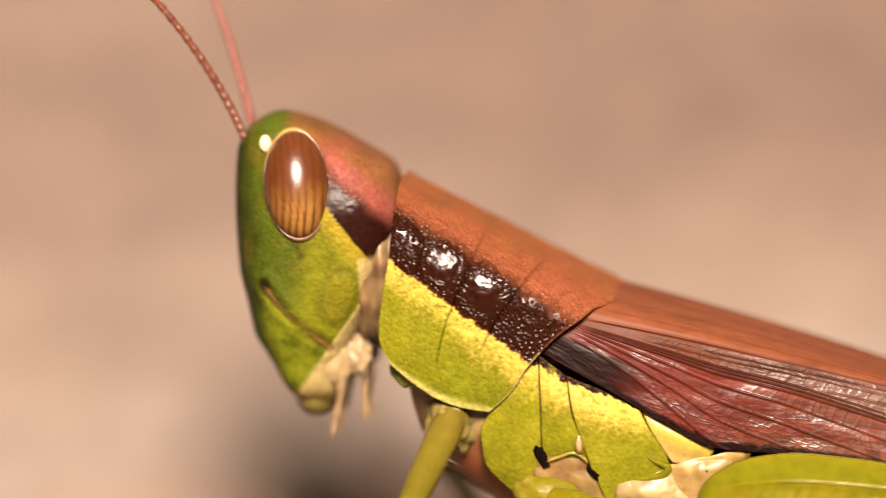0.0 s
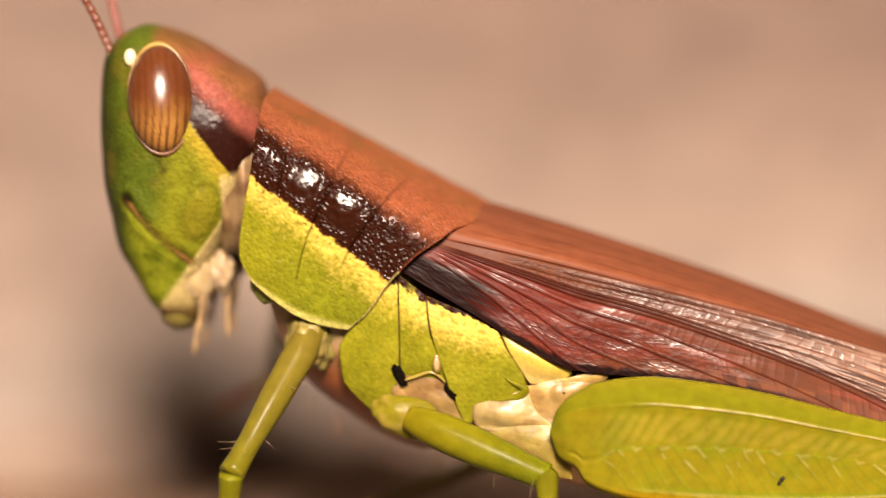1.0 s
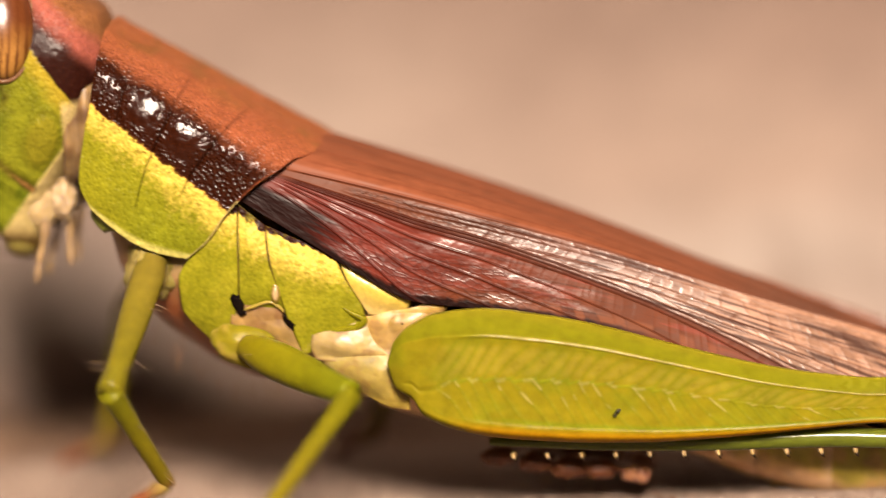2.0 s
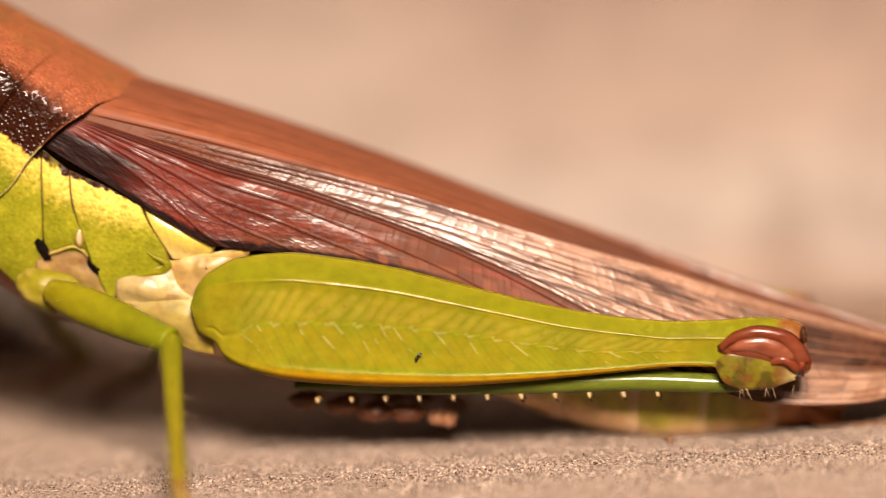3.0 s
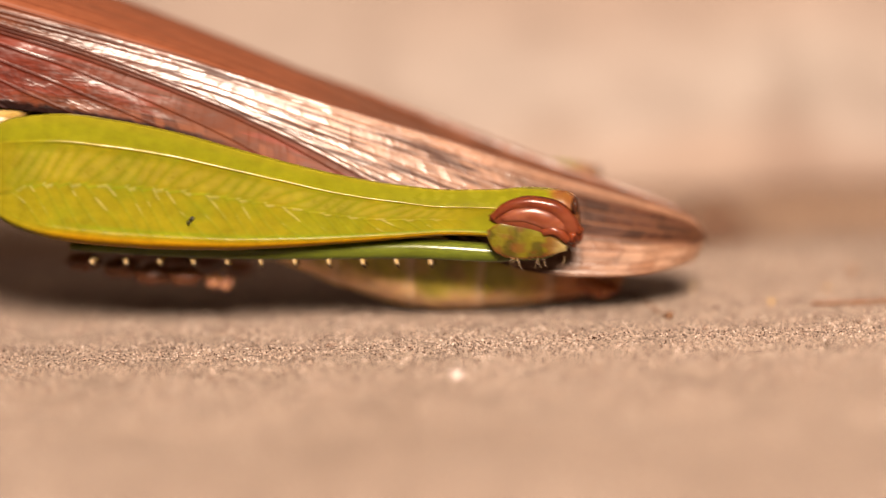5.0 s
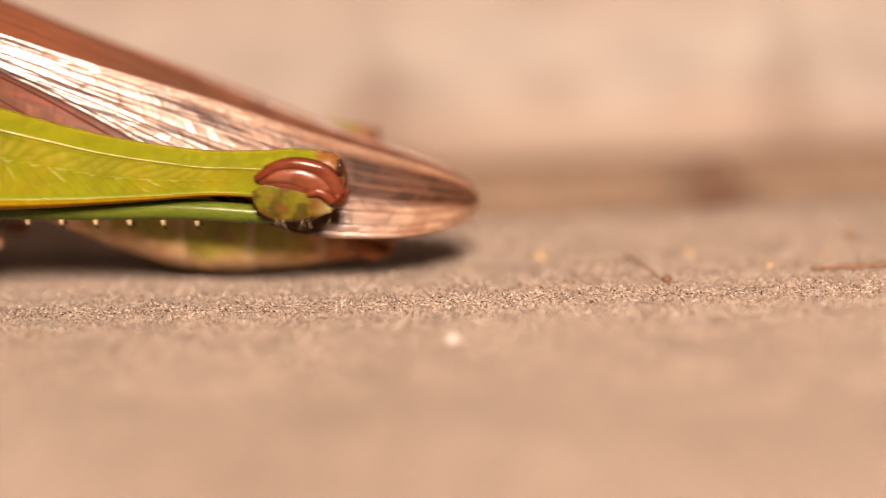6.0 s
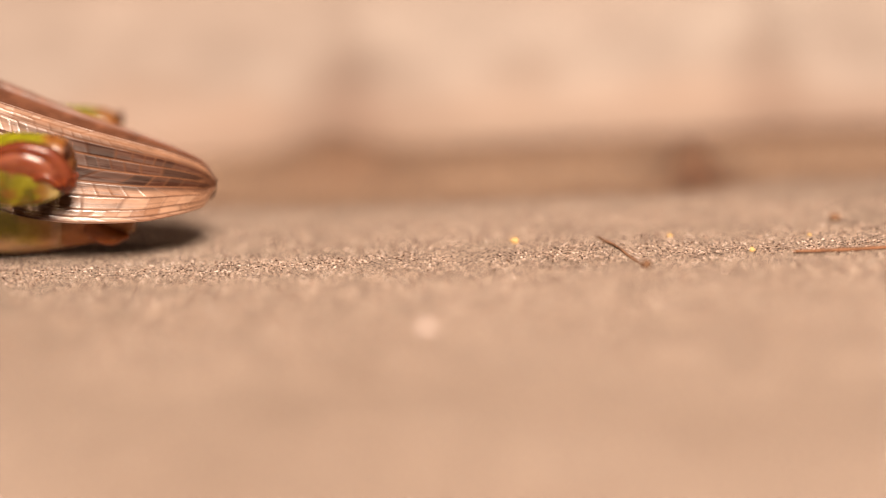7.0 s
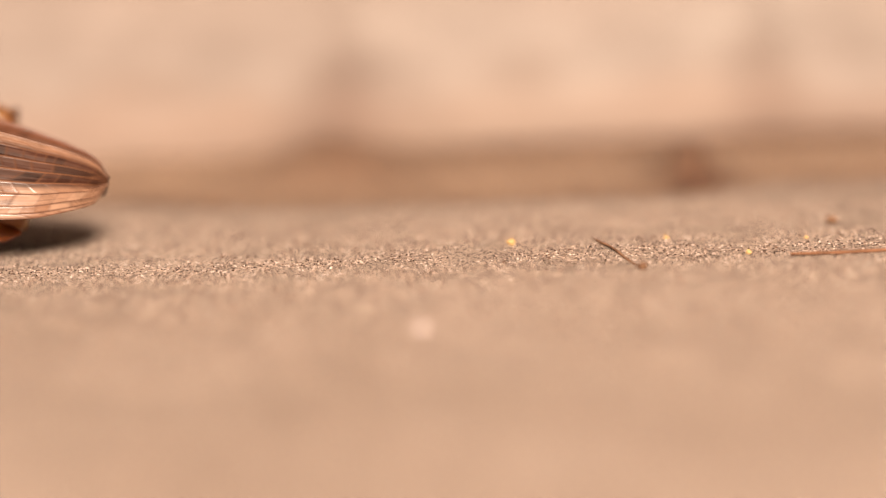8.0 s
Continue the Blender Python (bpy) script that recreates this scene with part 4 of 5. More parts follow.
                gloss = mix(gloss, mix(mix(0.12 + 0.50 * smooth(0.0, 0.45, fbm(x * 0.8, q * 9, 2.0)), mix(0.03, 0.12, smooth(0.45, 0.65, s)), smooth(0.28, 0.42, s)), mix(0.07, mix(0.75, 1.0, (cell * 5.7) % 1) * (1 - 0.8 * smooth(0.05, 0.30, patch)), smooth(0.12, 0.40, s)), above), k)
                gloss *= 1 - 0.85 * smooth(0.12, 0.06, s) * smooth(0.6, 0.7, q)
                gloss *= 1 - smooth(0.93, 0.96, q) * (1 - smooth(0.4, 0.6, s))
                gloss *= 1 - 0.75 * math.exp(-((q - bundle) / 0.025) ** 2)
                gloss = mix(gloss, mix(0.7, 1.0, cell), tip * smooth(0.70, 0.78, q))
                gloss *= 1 - 0.8 * tip * (1 - smooth(0.66, 0.74, q)) * smooth(0.32, 0.38, q)
                vein = tint(vein, (0.05, 0.016, 0.010), min(1.0, dk * 1.2) * smooth(0.1, 0.35, s))
                vein = tint(vein, (0.26, 0.13, 0.07), tip * (1 - smooth(0.68, 0.76, q)))
            net = lattice(s, q, x)
            col = tint(col, tuple(0.4 * v for v in col), 0.6 * net)
            col = tint(col, vein, min(1.0, 1.3 * g) * (0.35 + 0.65 * dk))
            rear = smooth(0.10, 0.32, s) * smooth(0.30, 0.36, q)
            if q > 0.3 and s < 0.8:
                rear = max(rear, smooth(0.03, 0.12, s) * above * smooth(0.30, 0.36, q)) * (0.35 + 0.65 * above)
            if q <= 0.33:
                rear = max(rear, smooth(0.5, 0.78, s))
            col = tint(col, tint((0.06, 0.022, 0.013), (0.24, 0.12, 0.065), smooth(0.84, 0.92, s) * (1 - smooth(0.68, 0.76, q))), 0.45 * rung * rear)
            return (*col, gloss * (1 - 0.8 * min(1, g) * smooth(0.02, 0.12, s)) * (1 - 0.8 * rung * rear))
        nu, nv = (900, 250) if side < 0 else (240, 90)
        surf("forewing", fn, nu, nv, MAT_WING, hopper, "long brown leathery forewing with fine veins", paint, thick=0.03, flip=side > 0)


build_pronotum()
build_head()
build_thorax()
build_abdomen()
build_wings()


def pillow(name, upper, lower, y0, bulge, material, parent, label, paint, side, nu=40, nv=24):
    """A domed lobe between an upper and a lower edge, rows of (along, x, z) in mm."""
    up, lo = table(upper), table(lower)

    def fn(s, q):
        (xa, za), (xb, zb) = up(s), lo(s)
        y = y0 + bulge * math.sin(math.pi * q) ** 0.6 * math.sin(math.pi * min(0.98, max(0.02, s))) ** 0.5
        return (mix(xa, xb, q), side * y, mix(za, zb, q))
    return surf(name, fn, nu, nv, material, parent, label, paint, thick=0.06, flip=side < 0)


def even(points):
    n = len(points) - 1
    return [(i / n, *p) for i, p in enumerate(points)]


def build_hind_leg(side):
    top = table([(0, -4.79, 4.7), (0.010, -4.63, 5.18), (0.039, -4.2, 5.59), (0.081, -3.56, 5.86), (0.155, -2.45, 5.95), (0.246, -1.07, 5.78), (0.338, 0.31, 5.5), (0.428, 1.68, 5.12), (0.519, 3.05, 4.74),
                 (0.61, 4.42, 4.41), (0.701, 5.8, 4.17), (0.792, 7.17, 4.04), (0.865, 8.27, 4.05), (0.91, 8.96, 4.10), (0.97, 9.86, 4.04), (0.992, 10.2, 3.86), (1, 10.3, 3.45)])
    bot = table([(0, -4.79, 4.6), (0.012, -4.61, 4.05), (0.04, -4.18, 3.75), (0.056, -3.94, 3.36), (0.102, -3.25, 3.03), (0.166, -2.28, 2.8), (0.24, -1.17, 2.68), (0.332, 0.22, 2.60), (0.424, 1.61, 2.58),
                 (0.516, 3.0, 2.63), (0.607, 4.38, 2.72), (0.70, 5.77, 2.83), (0.79, 7.15, 2.93), (0.846, 7.98, 2.90), (0.90, 8.8, 2.82), (0.96, 9.7, 2.86), (1, 10.3, 3.15)])
    wide = table([(0, 0.15), (0.03, 0.45), (0.15, 0.74), (0.4, 0.66), (0.65, 0.46), (0.82, 0.37), (0.92, 0.52), (1, 0.36)])
    carina = table([(0, 0.80), (0.14, 0.83), (0.43, 0.85), (0.52, 0.84), (0.61, 0.80), (0.70, 0.76), (0.79, 0.69), (1, 0.68)])
    mid_h = table([(0, 0.2), (0.059, 0.285), (0.11, 0.44), (0.175, 0.486), (0.25, 0.51), (0.34, 0.535), (0.43, 0.545), (0.52, 0.52), (0.61, 0.45), (0.70, 0.40), (1, 0.38)])
    vy = 3.05
    dz = 0.0 if side < 0 else -0.48

    def chevron(s, h):
        """Herringbone of the outer face at s along, h up: side lines, mid line, inner place in a cell."""
        m, c = mid_h(s)[0], carina(s)[0]
        if h < 0.13 or h > c - 0.03 or s > 0.86 or s < 0.05:
            return 0.0, 0.0, 0.0
        lean = (h - m) * 0.17 if h > m else (m - h) * 0.13
        ph = (s - lean) * 38 + 0.3 * math.sin(s * 41)
        f = ph % 1
        fade = smooth(0.05, 0.12, s) * (1 - smooth(0.74, 0.84, s))
        line = math.exp(-(min(f, 1 - f) / 0.11) ** 2)
        spine = math.exp(-((h - m - 0.03 * (f - 0.5)) / 0.014) ** 2)
        cell = math.sin(math.pi * f) * smooth(m, m + 0.08, h) * smooth(c - 0.03, c - 0.12, h)
        return line * fade, spine * fade, cell * fade

    def outline(s, h):
        c = carina(s)[0]
        if h > c:
            return 1 - 0.78 * ((h - c) / (1 - c)) ** 1.2
        if h < 0.10:
            return 0.30 + 0.66 * math.sin(math.pi / 2 * h / 0.10) ** 0.7
        return 0.96 - 0.05 * math.sin(math.pi * (h - 0.10) / (c - 0.10)) + 0.04 * smooth(c - 0.1, c, h)

    def fn(s, q):
        xt, zt = top(s)
        xb, zb = bot(s)
        w = wide(s)[0]
        ang = 2 * math.pi * q
        h = (1 - math.cos(ang)) / 2
        sn = math.sin(ang)
        z, x = mix(zb, zt, h), mix(xb, xt, h)
        round_end = smooth(0.0, 0.10, s) * (1 - smooth(0.90, 1.0, s))
        ball = abs(sn) ** 0.6
        if sn > 0:
            y = w * mix(ball, outline(s, h), round_end)
            l, sp, cell = chevron(s, h)
            lip = math.exp(-((h - carina(s)[0]) / 0.012) ** 2)
            y += (0.035 * lip + 0.02 * math.exp(-((h - 0.13) / 0.02) ** 2)) * smooth(0.10, 0.16, s) * (1 - smooth(0.83, 0.87, s))
            y += 0.006 * l + 0.008 * sp + 0.008 * cell
            y -= 0.03 * math.exp(-((h - 0.24 - 2.6 * (s - 0.04)) / 0.03) ** 2) * smooth(0.02, 0.04, s) * (1 - smooth(0.07, 0.11, s))
        else:
            y = -w * ball
        return (x, side * (vy + y + 0.15 * (1 - s) - 0.05), z + dz)

    def paint(s, q, x, y, z):
        h = (1 - math.cos(2 * math.pi * q)) / 2
        c = carina(s)[0]
        n = fbm(x * 0.9, y, z * 1.2)
        face = tint((0.282, 0.272, 0.012), (0.250, 0.272, 0.012), smooth(-0.2, 0.5, n))
        col = tint(face, (0.222, 0.246, 0.010), smooth(c - 0.01, c + 0.03, h))
        col = tint(col, (0.27, 0.26, 0.015), 0.7 * smooth(0.93, 1.0, h))
        col = tint(col, (0.50, 0.285, 0.006), smooth(0.15, 0.07, h) * smooth(0.05, 0.2, s) * (1 - 0.6 * smooth(0.8, 0.88, s)))
        gloss = 0.10
        if math.sin(2 * math.pi * q) > 0:
            l, sp, cell = chevron(s, h)
            along_ridge = smooth(0.12, 0.24, s) * (1 - smooth(0.86, 0.90, s))
            col = tint(col, (0.19, 0.25, 0.012), 0.34 * l)
            col = tint(col, (0.20, 0.32, 0.014), 0.45 * sp * smooth(0.55, 0.35, s))
            # sheen and glints painted into the colour: cells, hooks, ridge line, dashes
            col = tint(col, (0.42, 0.38, 0.06), 0.30 * cell)
            hook_glint = l ** 3 * smooth(0.0, 0.2, fbm(x * 1.9, 6.0, z * 1.3)) * smooth(mid_h(s)[0] + 0.02, mid_h(s)[0] - 0.01, h) * smooth(mid_h(s)[0] - 0.26, mid_h(s)[0] - 0.12, h)
            col = tint(col, (0.62, 0.60, 0.22), 0.55 * hook_glint)
            edge = math.exp(-((h - c) / 0.0052) ** 2) * along_ridge * (0.55 + 0.45 * smooth(-0.3, 0.1, fbm(x * 2.3, 8.0, 1.0)))
            col = tint(col, (0.78, 0.76, 0.42), 0.8 * edge)
            col = tint(col, (0.20, 0.31, 0.012), 0.6 * math.exp(-((h - 0.17) / 0.02) ** 2) * along_ridge)
            dash_glint = sp * smooth(0.2, 0.6, math.sin(x * 9.3 + 1.0))
            low_edge = math.exp(-((h - 0.135) / 0.012) ** 2) * along_ridge
            col = tint(col, (0.60, 0.56, 0.22), 0.30 * dash_glint + 0.15 * low_edge * smooth(0.0, 0.3, fbm(x * 1.4, 3.0, 1.0)))
            gloss = max(gloss, edge, 0.7 * dash_glint, 0.8 * hook_glint, 0.34 * cell, 0.45 * l * smooth(0.1, 0.4, fbm(x * 3, y, z * 3)), 0.3 * low_edge)
        if h > c:
            gloss = max(gloss, 0.5 * smooth(0.5, 0.8, s))
        end = smooth(0.945, 0.985, s + 0.02 * fbm(x * 2, y, z * 2))
        col = tint(col, (0.26, 0.10, 0.03), end)
        return (*col, gloss)
    nu, nv = (420, 300) if side < 0 else (120, 60)
    femur = surf("hind_femur", fn, nu, nv, MAT_LEG, hopper, "thick lime-green thigh with herringbone ridges", paint, ring=True, cap=True, flip=side < 0)

    # knee: rusty crescents above an olive lobe with a pointed spur
    def shell(points):
        return [(k, x, z + dz) for k, x, z in even(points)]

    def rusty(base, pale):
        def shade(s, q, x, y, z):
            col = tint(base, pale, 0.6 * smooth(-0.2, 0.5, fbm(x * 2.2, y, z * 4.0)))
            return (*tint(col, (0.10, 0.022, 0.010), 0.8 * max(smooth(0.12, 0.0, q), smooth(0.88, 1.0, q))), 0.75)
        return shade

    def lobe_shade(s, q, x, y, z):
        col = tint((0.185, 0.175, 0.012), (0.085, 0.075, 0.010), smooth(-0.15, 0.35, fbm(x * 2.6, y, z * 2.6)))
        col = tint(col, (0.17, 0.055, 0.02), 0.7 * smooth(0.1, 0.4, fbm(x * 1.9 + 4, y, z * 2.4)))
        col = tint(col, (0.40, 0.34, 0.14), smooth(0.8, 1.0, s))
        return (*tint(col, (0.20, 0.075, 0.03), 0.9 * max(smooth(0.10, 0.0, q), smooth(0.90, 1.0, q), smooth(0.06, 0.0, s))), 0.5)
    pillow("knee_plate", shell([(8.14, 3.44), (8.6, 3.80), (9.11, 3.93), (9.73, 3.83), (10.15, 3.5), (10.38, 3.05)]), shell([(8.14, 3.40), (8.55, 3.2), (9.0, 3.1), (9.5, 2.95), (9.9, 2.85), (10.2, 2.8)]),
           vy + 0.32, 0.20, MAT_LEG, femur, "rusty-brown knee plate", rusty((0.20, 0.048, 0.018), (0.28, 0.085, 0.04)), side)
    pillow("knee_crescent", shell([(8.18, 3.47), (8.56, 3.80), (9.11, 3.93), (9.73, 3.83), (10.13, 3.53), (10.36, 3.09)]), shell([(8.2, 3.42), (8.63, 3.66), (9.11, 3.73), (9.59, 3.62), (9.9, 3.37), (10.09, 2.99)]),
           vy + 0.47, 0.08, MAT_LEG, femur, "glossy rusty-brown knee crescent", rusty((0.175, 0.038, 0.015), (0.27, 0.085, 0.04)), side)
    pillow("knee_crescent", shell([(8.45, 3.46), (8.77, 3.65), (9.18, 3.70), (9.66, 3.55), (9.95, 3.27)]), shell([(8.45, 3.42), (8.9, 3.40), (9.24, 3.31), (9.62, 3.17), (9.95, 3.15)]),
           vy + 0.49, 0.08, MAT_LEG, femur, "glossy rusty-brown knee crescent", rusty((0.22, 0.060, 0.028), (0.33, 0.125, 0.07)), side)
    pillow("knee_crescent", shell([(9.42, 3.12), (9.68, 3.22), (9.95, 3.10), (10.1, 2.92)]), shell([(9.45, 3.06), (9.68, 3.08), (9.88, 2.98), (10.02, 2.86)]),
           vy + 0.52, 0.06, MAT_LEG, femur, "glossy rusty-brown knee crescent", rusty((0.20, 0.045, 0.018), (0.30, 0.10, 0.05)), side)
    pillow("knee_lobe", shell([(8.10, 3.08), (8.5, 3.30), (9.1, 3.28), (9.58, 3.08), (10.0, 2.70)]), shell([(8.10, 3.02), (8.30, 2.60), (8.82, 2.43), (9.37, 2.48), (10.0, 2.66)]),
           vy + 0.40, 0.07, MAT_LEG, femur, "translucent olive-green knee lobe with a pointed spur", lobe_shade, side)
    blob("knee_joint", (10.15, side * (vy + 0.12), 2.98 + dz), (0.24, 0.42, 0.30), MAT_LEG, femur, "glossy rusty knee joint", n=30, m=40, lump=0.25, shade=lambda s, q, x, y, z: (*tint((0.26, 0.055, 0.018), (0.12, 0.022, 0.008), smooth(0.0, 0.5, fbm(x * 3, y * 3, z * 3))), 0.8))
    blob("knee_rim", (10.22, side * (vy + 0.30), 3.72 + dz), (0.10, 0.22, 0.22), MAT_LEG, femur, "dark brown knee rim", n=16, m=20, shade=lambda s, q, x, y, z: (0.07, 0.025, 0.012, 0.6))
    rng = random.Random(21)
    for k in range(8):
        p = Vector((rng.uniform(8.4, 10.2), side * (vy + 0.45), rng.uniform(2.42, 2.52) + dz))
        d = Vector((rng.uniform(-0.2, 0.5), side * 0.5, -1)).normalized()
        tube("knee_hair", [tuple(p), tuple(p + d * 0.15), tuple(p + d * rng.uniform(0.22, 0.38))], [0.008, 0.006, 0.002], 4, 5, MAT_LEG, femur, "", (0.5, 0.38, 0.22))
    # folded shin with spines
    shin = tube("hind_tibia", [(x, side * y, z + dz) for x, y, z in ((9.9, 2.95, 2.85), (9.2, 2.98, 2.50), (8.3, 2.9, 2.44), (6.0, 2.85, 2.54), (2.0, 2.7, 2.46), (-2.4, 2.5, 2.50))],
                [0.3, 0.26, 0.2, 0.24, 0.26, 0.25, 0.22, 0.10], 90, 22, MAT_LEG, hopper, "slim green folded shin", shade=lambda s, q: (*tint((0.14, 0.19, 0.02), (0.34, 0.26, 0.10), smooth(0.12, 0.0, s)), 0.9))
    for k in range(11):
        x = 6.6 - 0.84 * k
        z = 2.22 + dz
        for row, dy in ((0, 0.1), (1, -0.16)):
            if row and k % 2:
                continue
            tube("shin_spine", [(x, side * (2.8 + dy), z + 0.04), (x + 0.03, side * (2.82 + 1.3 * dy), z - 0.06), (x + 0.10, side * (2.84 + 1.5 * dy), z - 0.16)], [0.065, 0.05, 0.008], 8, 8, MAT_LEG, shin, "pale spine with dark tip", shade=lambda s, q: (*tint((0.46, 0.36, 0.18), (0.02, 0.012, 0.008), smooth(0.45, 0.65, s)), 0.3))
    for k, (x, z, r) in enumerate(((-2.3, 2.1, 0.22), (-1.4, 1.95, 0.24), (-0.55, 1.78, 0.26), (0.25, 1.72, 0.22), (0.98, 1.62, 0.20), (1.28, 1.58, 0.22))):
        blob("hind_foot_segment", (x, side * 1.5, z - 0.2 + 0.5 * dz), (0.46 if k < 4 else 0.22, 0.24, r), MAT_SOFT, hopper, "rusty-brown foot segment under the belly", (0.24, 0.095, 0.045) if k < 4 else (0.60, 0.32, 0.19), n=16, m=20, lump=0.35)


build_hind_leg(-1)
build_hind_leg(1)
tube("dirt_speck", [(0.78, -3.77, 3.32), (0.82, -3.79, 3.42), (0.93, -3.78, 3.52)], [0.03, 0.045, 0.03, 0.05, 0.02], 14, 8, MAT_SMOOTH, hopper, "tiny black dirt speck on the thigh", (0.01, 0.008, 0.006))


def build_breast_hairs():
    rng = random.Random(11)
    for k in range(60):
        x = rng.uniform(-11.4, -5.6)
        z = mix(5.3, 3.75, smooth(-11.4, -8.6, x)) + rng.uniform(-0.05, 0.25)
        y = -rng.uniform(0.3, 1.9)
        n = rng.uniform(0.2, 0.6)
        d = Vector((rng.uniform(-0.35, 0.1), rng.uniform(-0.4, 0.1), -1)).normalized()
        p = Vector((x, y, z))
        tube("breast_hair", [tuple(p), tuple(p + d * n * 0.5), tuple(p + d * n)], [0.006, 0.005, 0.002], 4, 5, MAT_LEG, hopper, "", (0.30, 0.16, 0.09))


build_breast_hairs()


# ---- walking legs ----
def limb(name, length, radii, shade, label, hairs=0, seed=1):
    ob = tube(name, [(0, 0, 0), (0, 0, length * 0.33), (0, 0, length * 0.66), (0, 0, length)], radii, 40, 20, MAT_LEG, hopper, label, shade=shade, straight=True)
    rng = random.Random(seed)
    for _ in range(hairs):
        z, a = length * rng.uniform(0.15, 0.97), rng.uniform(0, 6.283)
        d = Vector((math.cos(a), math.sin(a), 0.35))
        p = Vector((0, 0, z)) + Vector((d.x, d.y, 0)) * radii[len(radii) // 2] * 0.8
        tube("hair", [tuple(p), tuple(p + d * 0.2), tuple(p + d * rng.uniform(0.32, 0.5))], [0.009, 0.007, 0.003], 4, 5, MAT_LEG, ob, "", (0.40, 0.30, 0.18), straight=True)
    return ob


def foot_part(name, length, label):
    def shade(s, q):
        return tint((0.36, 0.30, 0.08), (0.26, 0.10, 0.05), smooth(0.05, 0.4, s))
    radii = [0.17, 0.2, 0.14, 0.19, 0.13, 0.16, 0.15, 0.1]
    ob = tube(name, [(0, 0, 0), (0, 0.05, length * 0.35), (0, 0.05, length * 0.7), (0, -0.05, length)], radii, 40, 14, MAT_LEG, hopper, label, shade=shade, straight=True)
    for k in (-1, 1):
        tube("claw", [(k * 0.05, 0, length * 0.97), (k * 0.16, 0.05, length + 0.18), (k * 0.2, -0.1, length + 0.32)], [0.05, 0.04, 0.008], 8, 8, MAT_LEG, ob, "", (0.12, 0.05, 0.03), straight=True)
    return ob


def leg_shade(s, q):
    top = math.exp(-(((q - 0.25) % 1 - 0.5) / 0.10) ** 2)
    return (*tint(tint((0.27, 0.255, 0.008), (0.19, 0.235, 0.008), s), (0.09, 0.15, 0.008), 0.8 * top * smooth(0.1, 0.25, s)), 0.22)


def fore_shade(s, q):
    keel = math.exp(-(((q - 0.25) % 1 - 0.5) / 0.10) ** 2)
    return (*tint(tint((0.25, 0.215, 0.030), (0.20, 0.20, 0.012), s), (0.10, 0.15, 0.008), 0.6 * keel * smooth(0.2, 0.5, s)), 0.65)


def shin_shade(s, q):
    return (*tint(tint((0.19, 0.21, 0.008), (0.25, 0.215, 0.012), s), (0.26, 0.14, 0.04), smooth(0.9, 1.0, s)), 0.25)


LEGS = []
for side in (-1, 1):
    LEGS.append(dict(side=side, kind="fore", hip=(-10.6, side * 2.2, 7.25), lengths=(4.4, 3.7, 2.0), parts=(
        limb("fore_femur", 4.4, [0.34, 0.42, 0.40, 0.38, 0.33, 0.29, 0.33], fore_shade, "olive-green front thigh", 14, 3),
        limb("fore_tibia", 3.7, [0.30, 0.26, 0.23, 0.22, 0.21, 0.20], shin_shade, "olive-green front shin", 16, 4),
        foot_part("fore_tarsus", 2.0, "rusty-brown front foot"))))
    LEGS.append(dict(side=side, kind="mid", hip=(-8.35, side * 2.75, 5.05), lengths=(3.8, 5.0, 1.7), parts=(
        limb("mid_femur", 3.8, [0.30, 0.44, 0.48, 0.47, 0.43, 0.38, 0.35], leg_shade, "green middle thigh", 14, 5),
        limb("mid_tibia", 5.0, [0.30, 0.25, 0.23, 0.21, 0.20, 0.19], shin_shade, "green middle shin", 16, 6),
        foot_part("mid_tarsus", 1.7, "rusty-brown middle foot"))))

# where each foot stands: (from, to, x, y in mm on the ground)
STEPS = {
    ("fore", 1): [(-2.0, 0.5, 0.8, 8.0), (1.4, 2.9, -10.4, 8.8), (3.6, 5.0, -18.0, 9.0), (5.6, 6.8, -27.0, 9.4), (7.3, 9.0, -33.0, 9.8)],
    ("mid", 1): [(-2.0, 0.3, 3.5, 7.6), (0.9, 2.4, -3.0, 8.2), (3.0, 4.6, -9.5, 8.6), (5.2, 6.3, -19.0, 9.0), (6.8, 9.0, -25.0, 9.4)],
}


def foot_place(kind, side, t):
    rows = STEPS[(kind, side)]
    for i, (a, b, x, y) in enumerate(rows):
        if t <= b:
            if t >= a or i == 0:
                return Vector((x - 0.7, y, 0.0))
            px, py, pb = rows[i - 1][2], rows[i - 1][3], rows[i - 1][1]
            k = smooth(pb, a, t)
            return Vector((mix(px, x, k) - 0.7, mix(py, y, k), 3.6 * math.sin(math.pi * k)))
    return Vector((rows[-1][2] - 0.7, rows[-1][3], 0.0))


def along(p, q):
    """A pose in mm at p, with its z axis towards q."""
    return Matrix.Translation(p) @ (q - p).to_track_quat("Z", "Y").to_matrix().to_4x4()


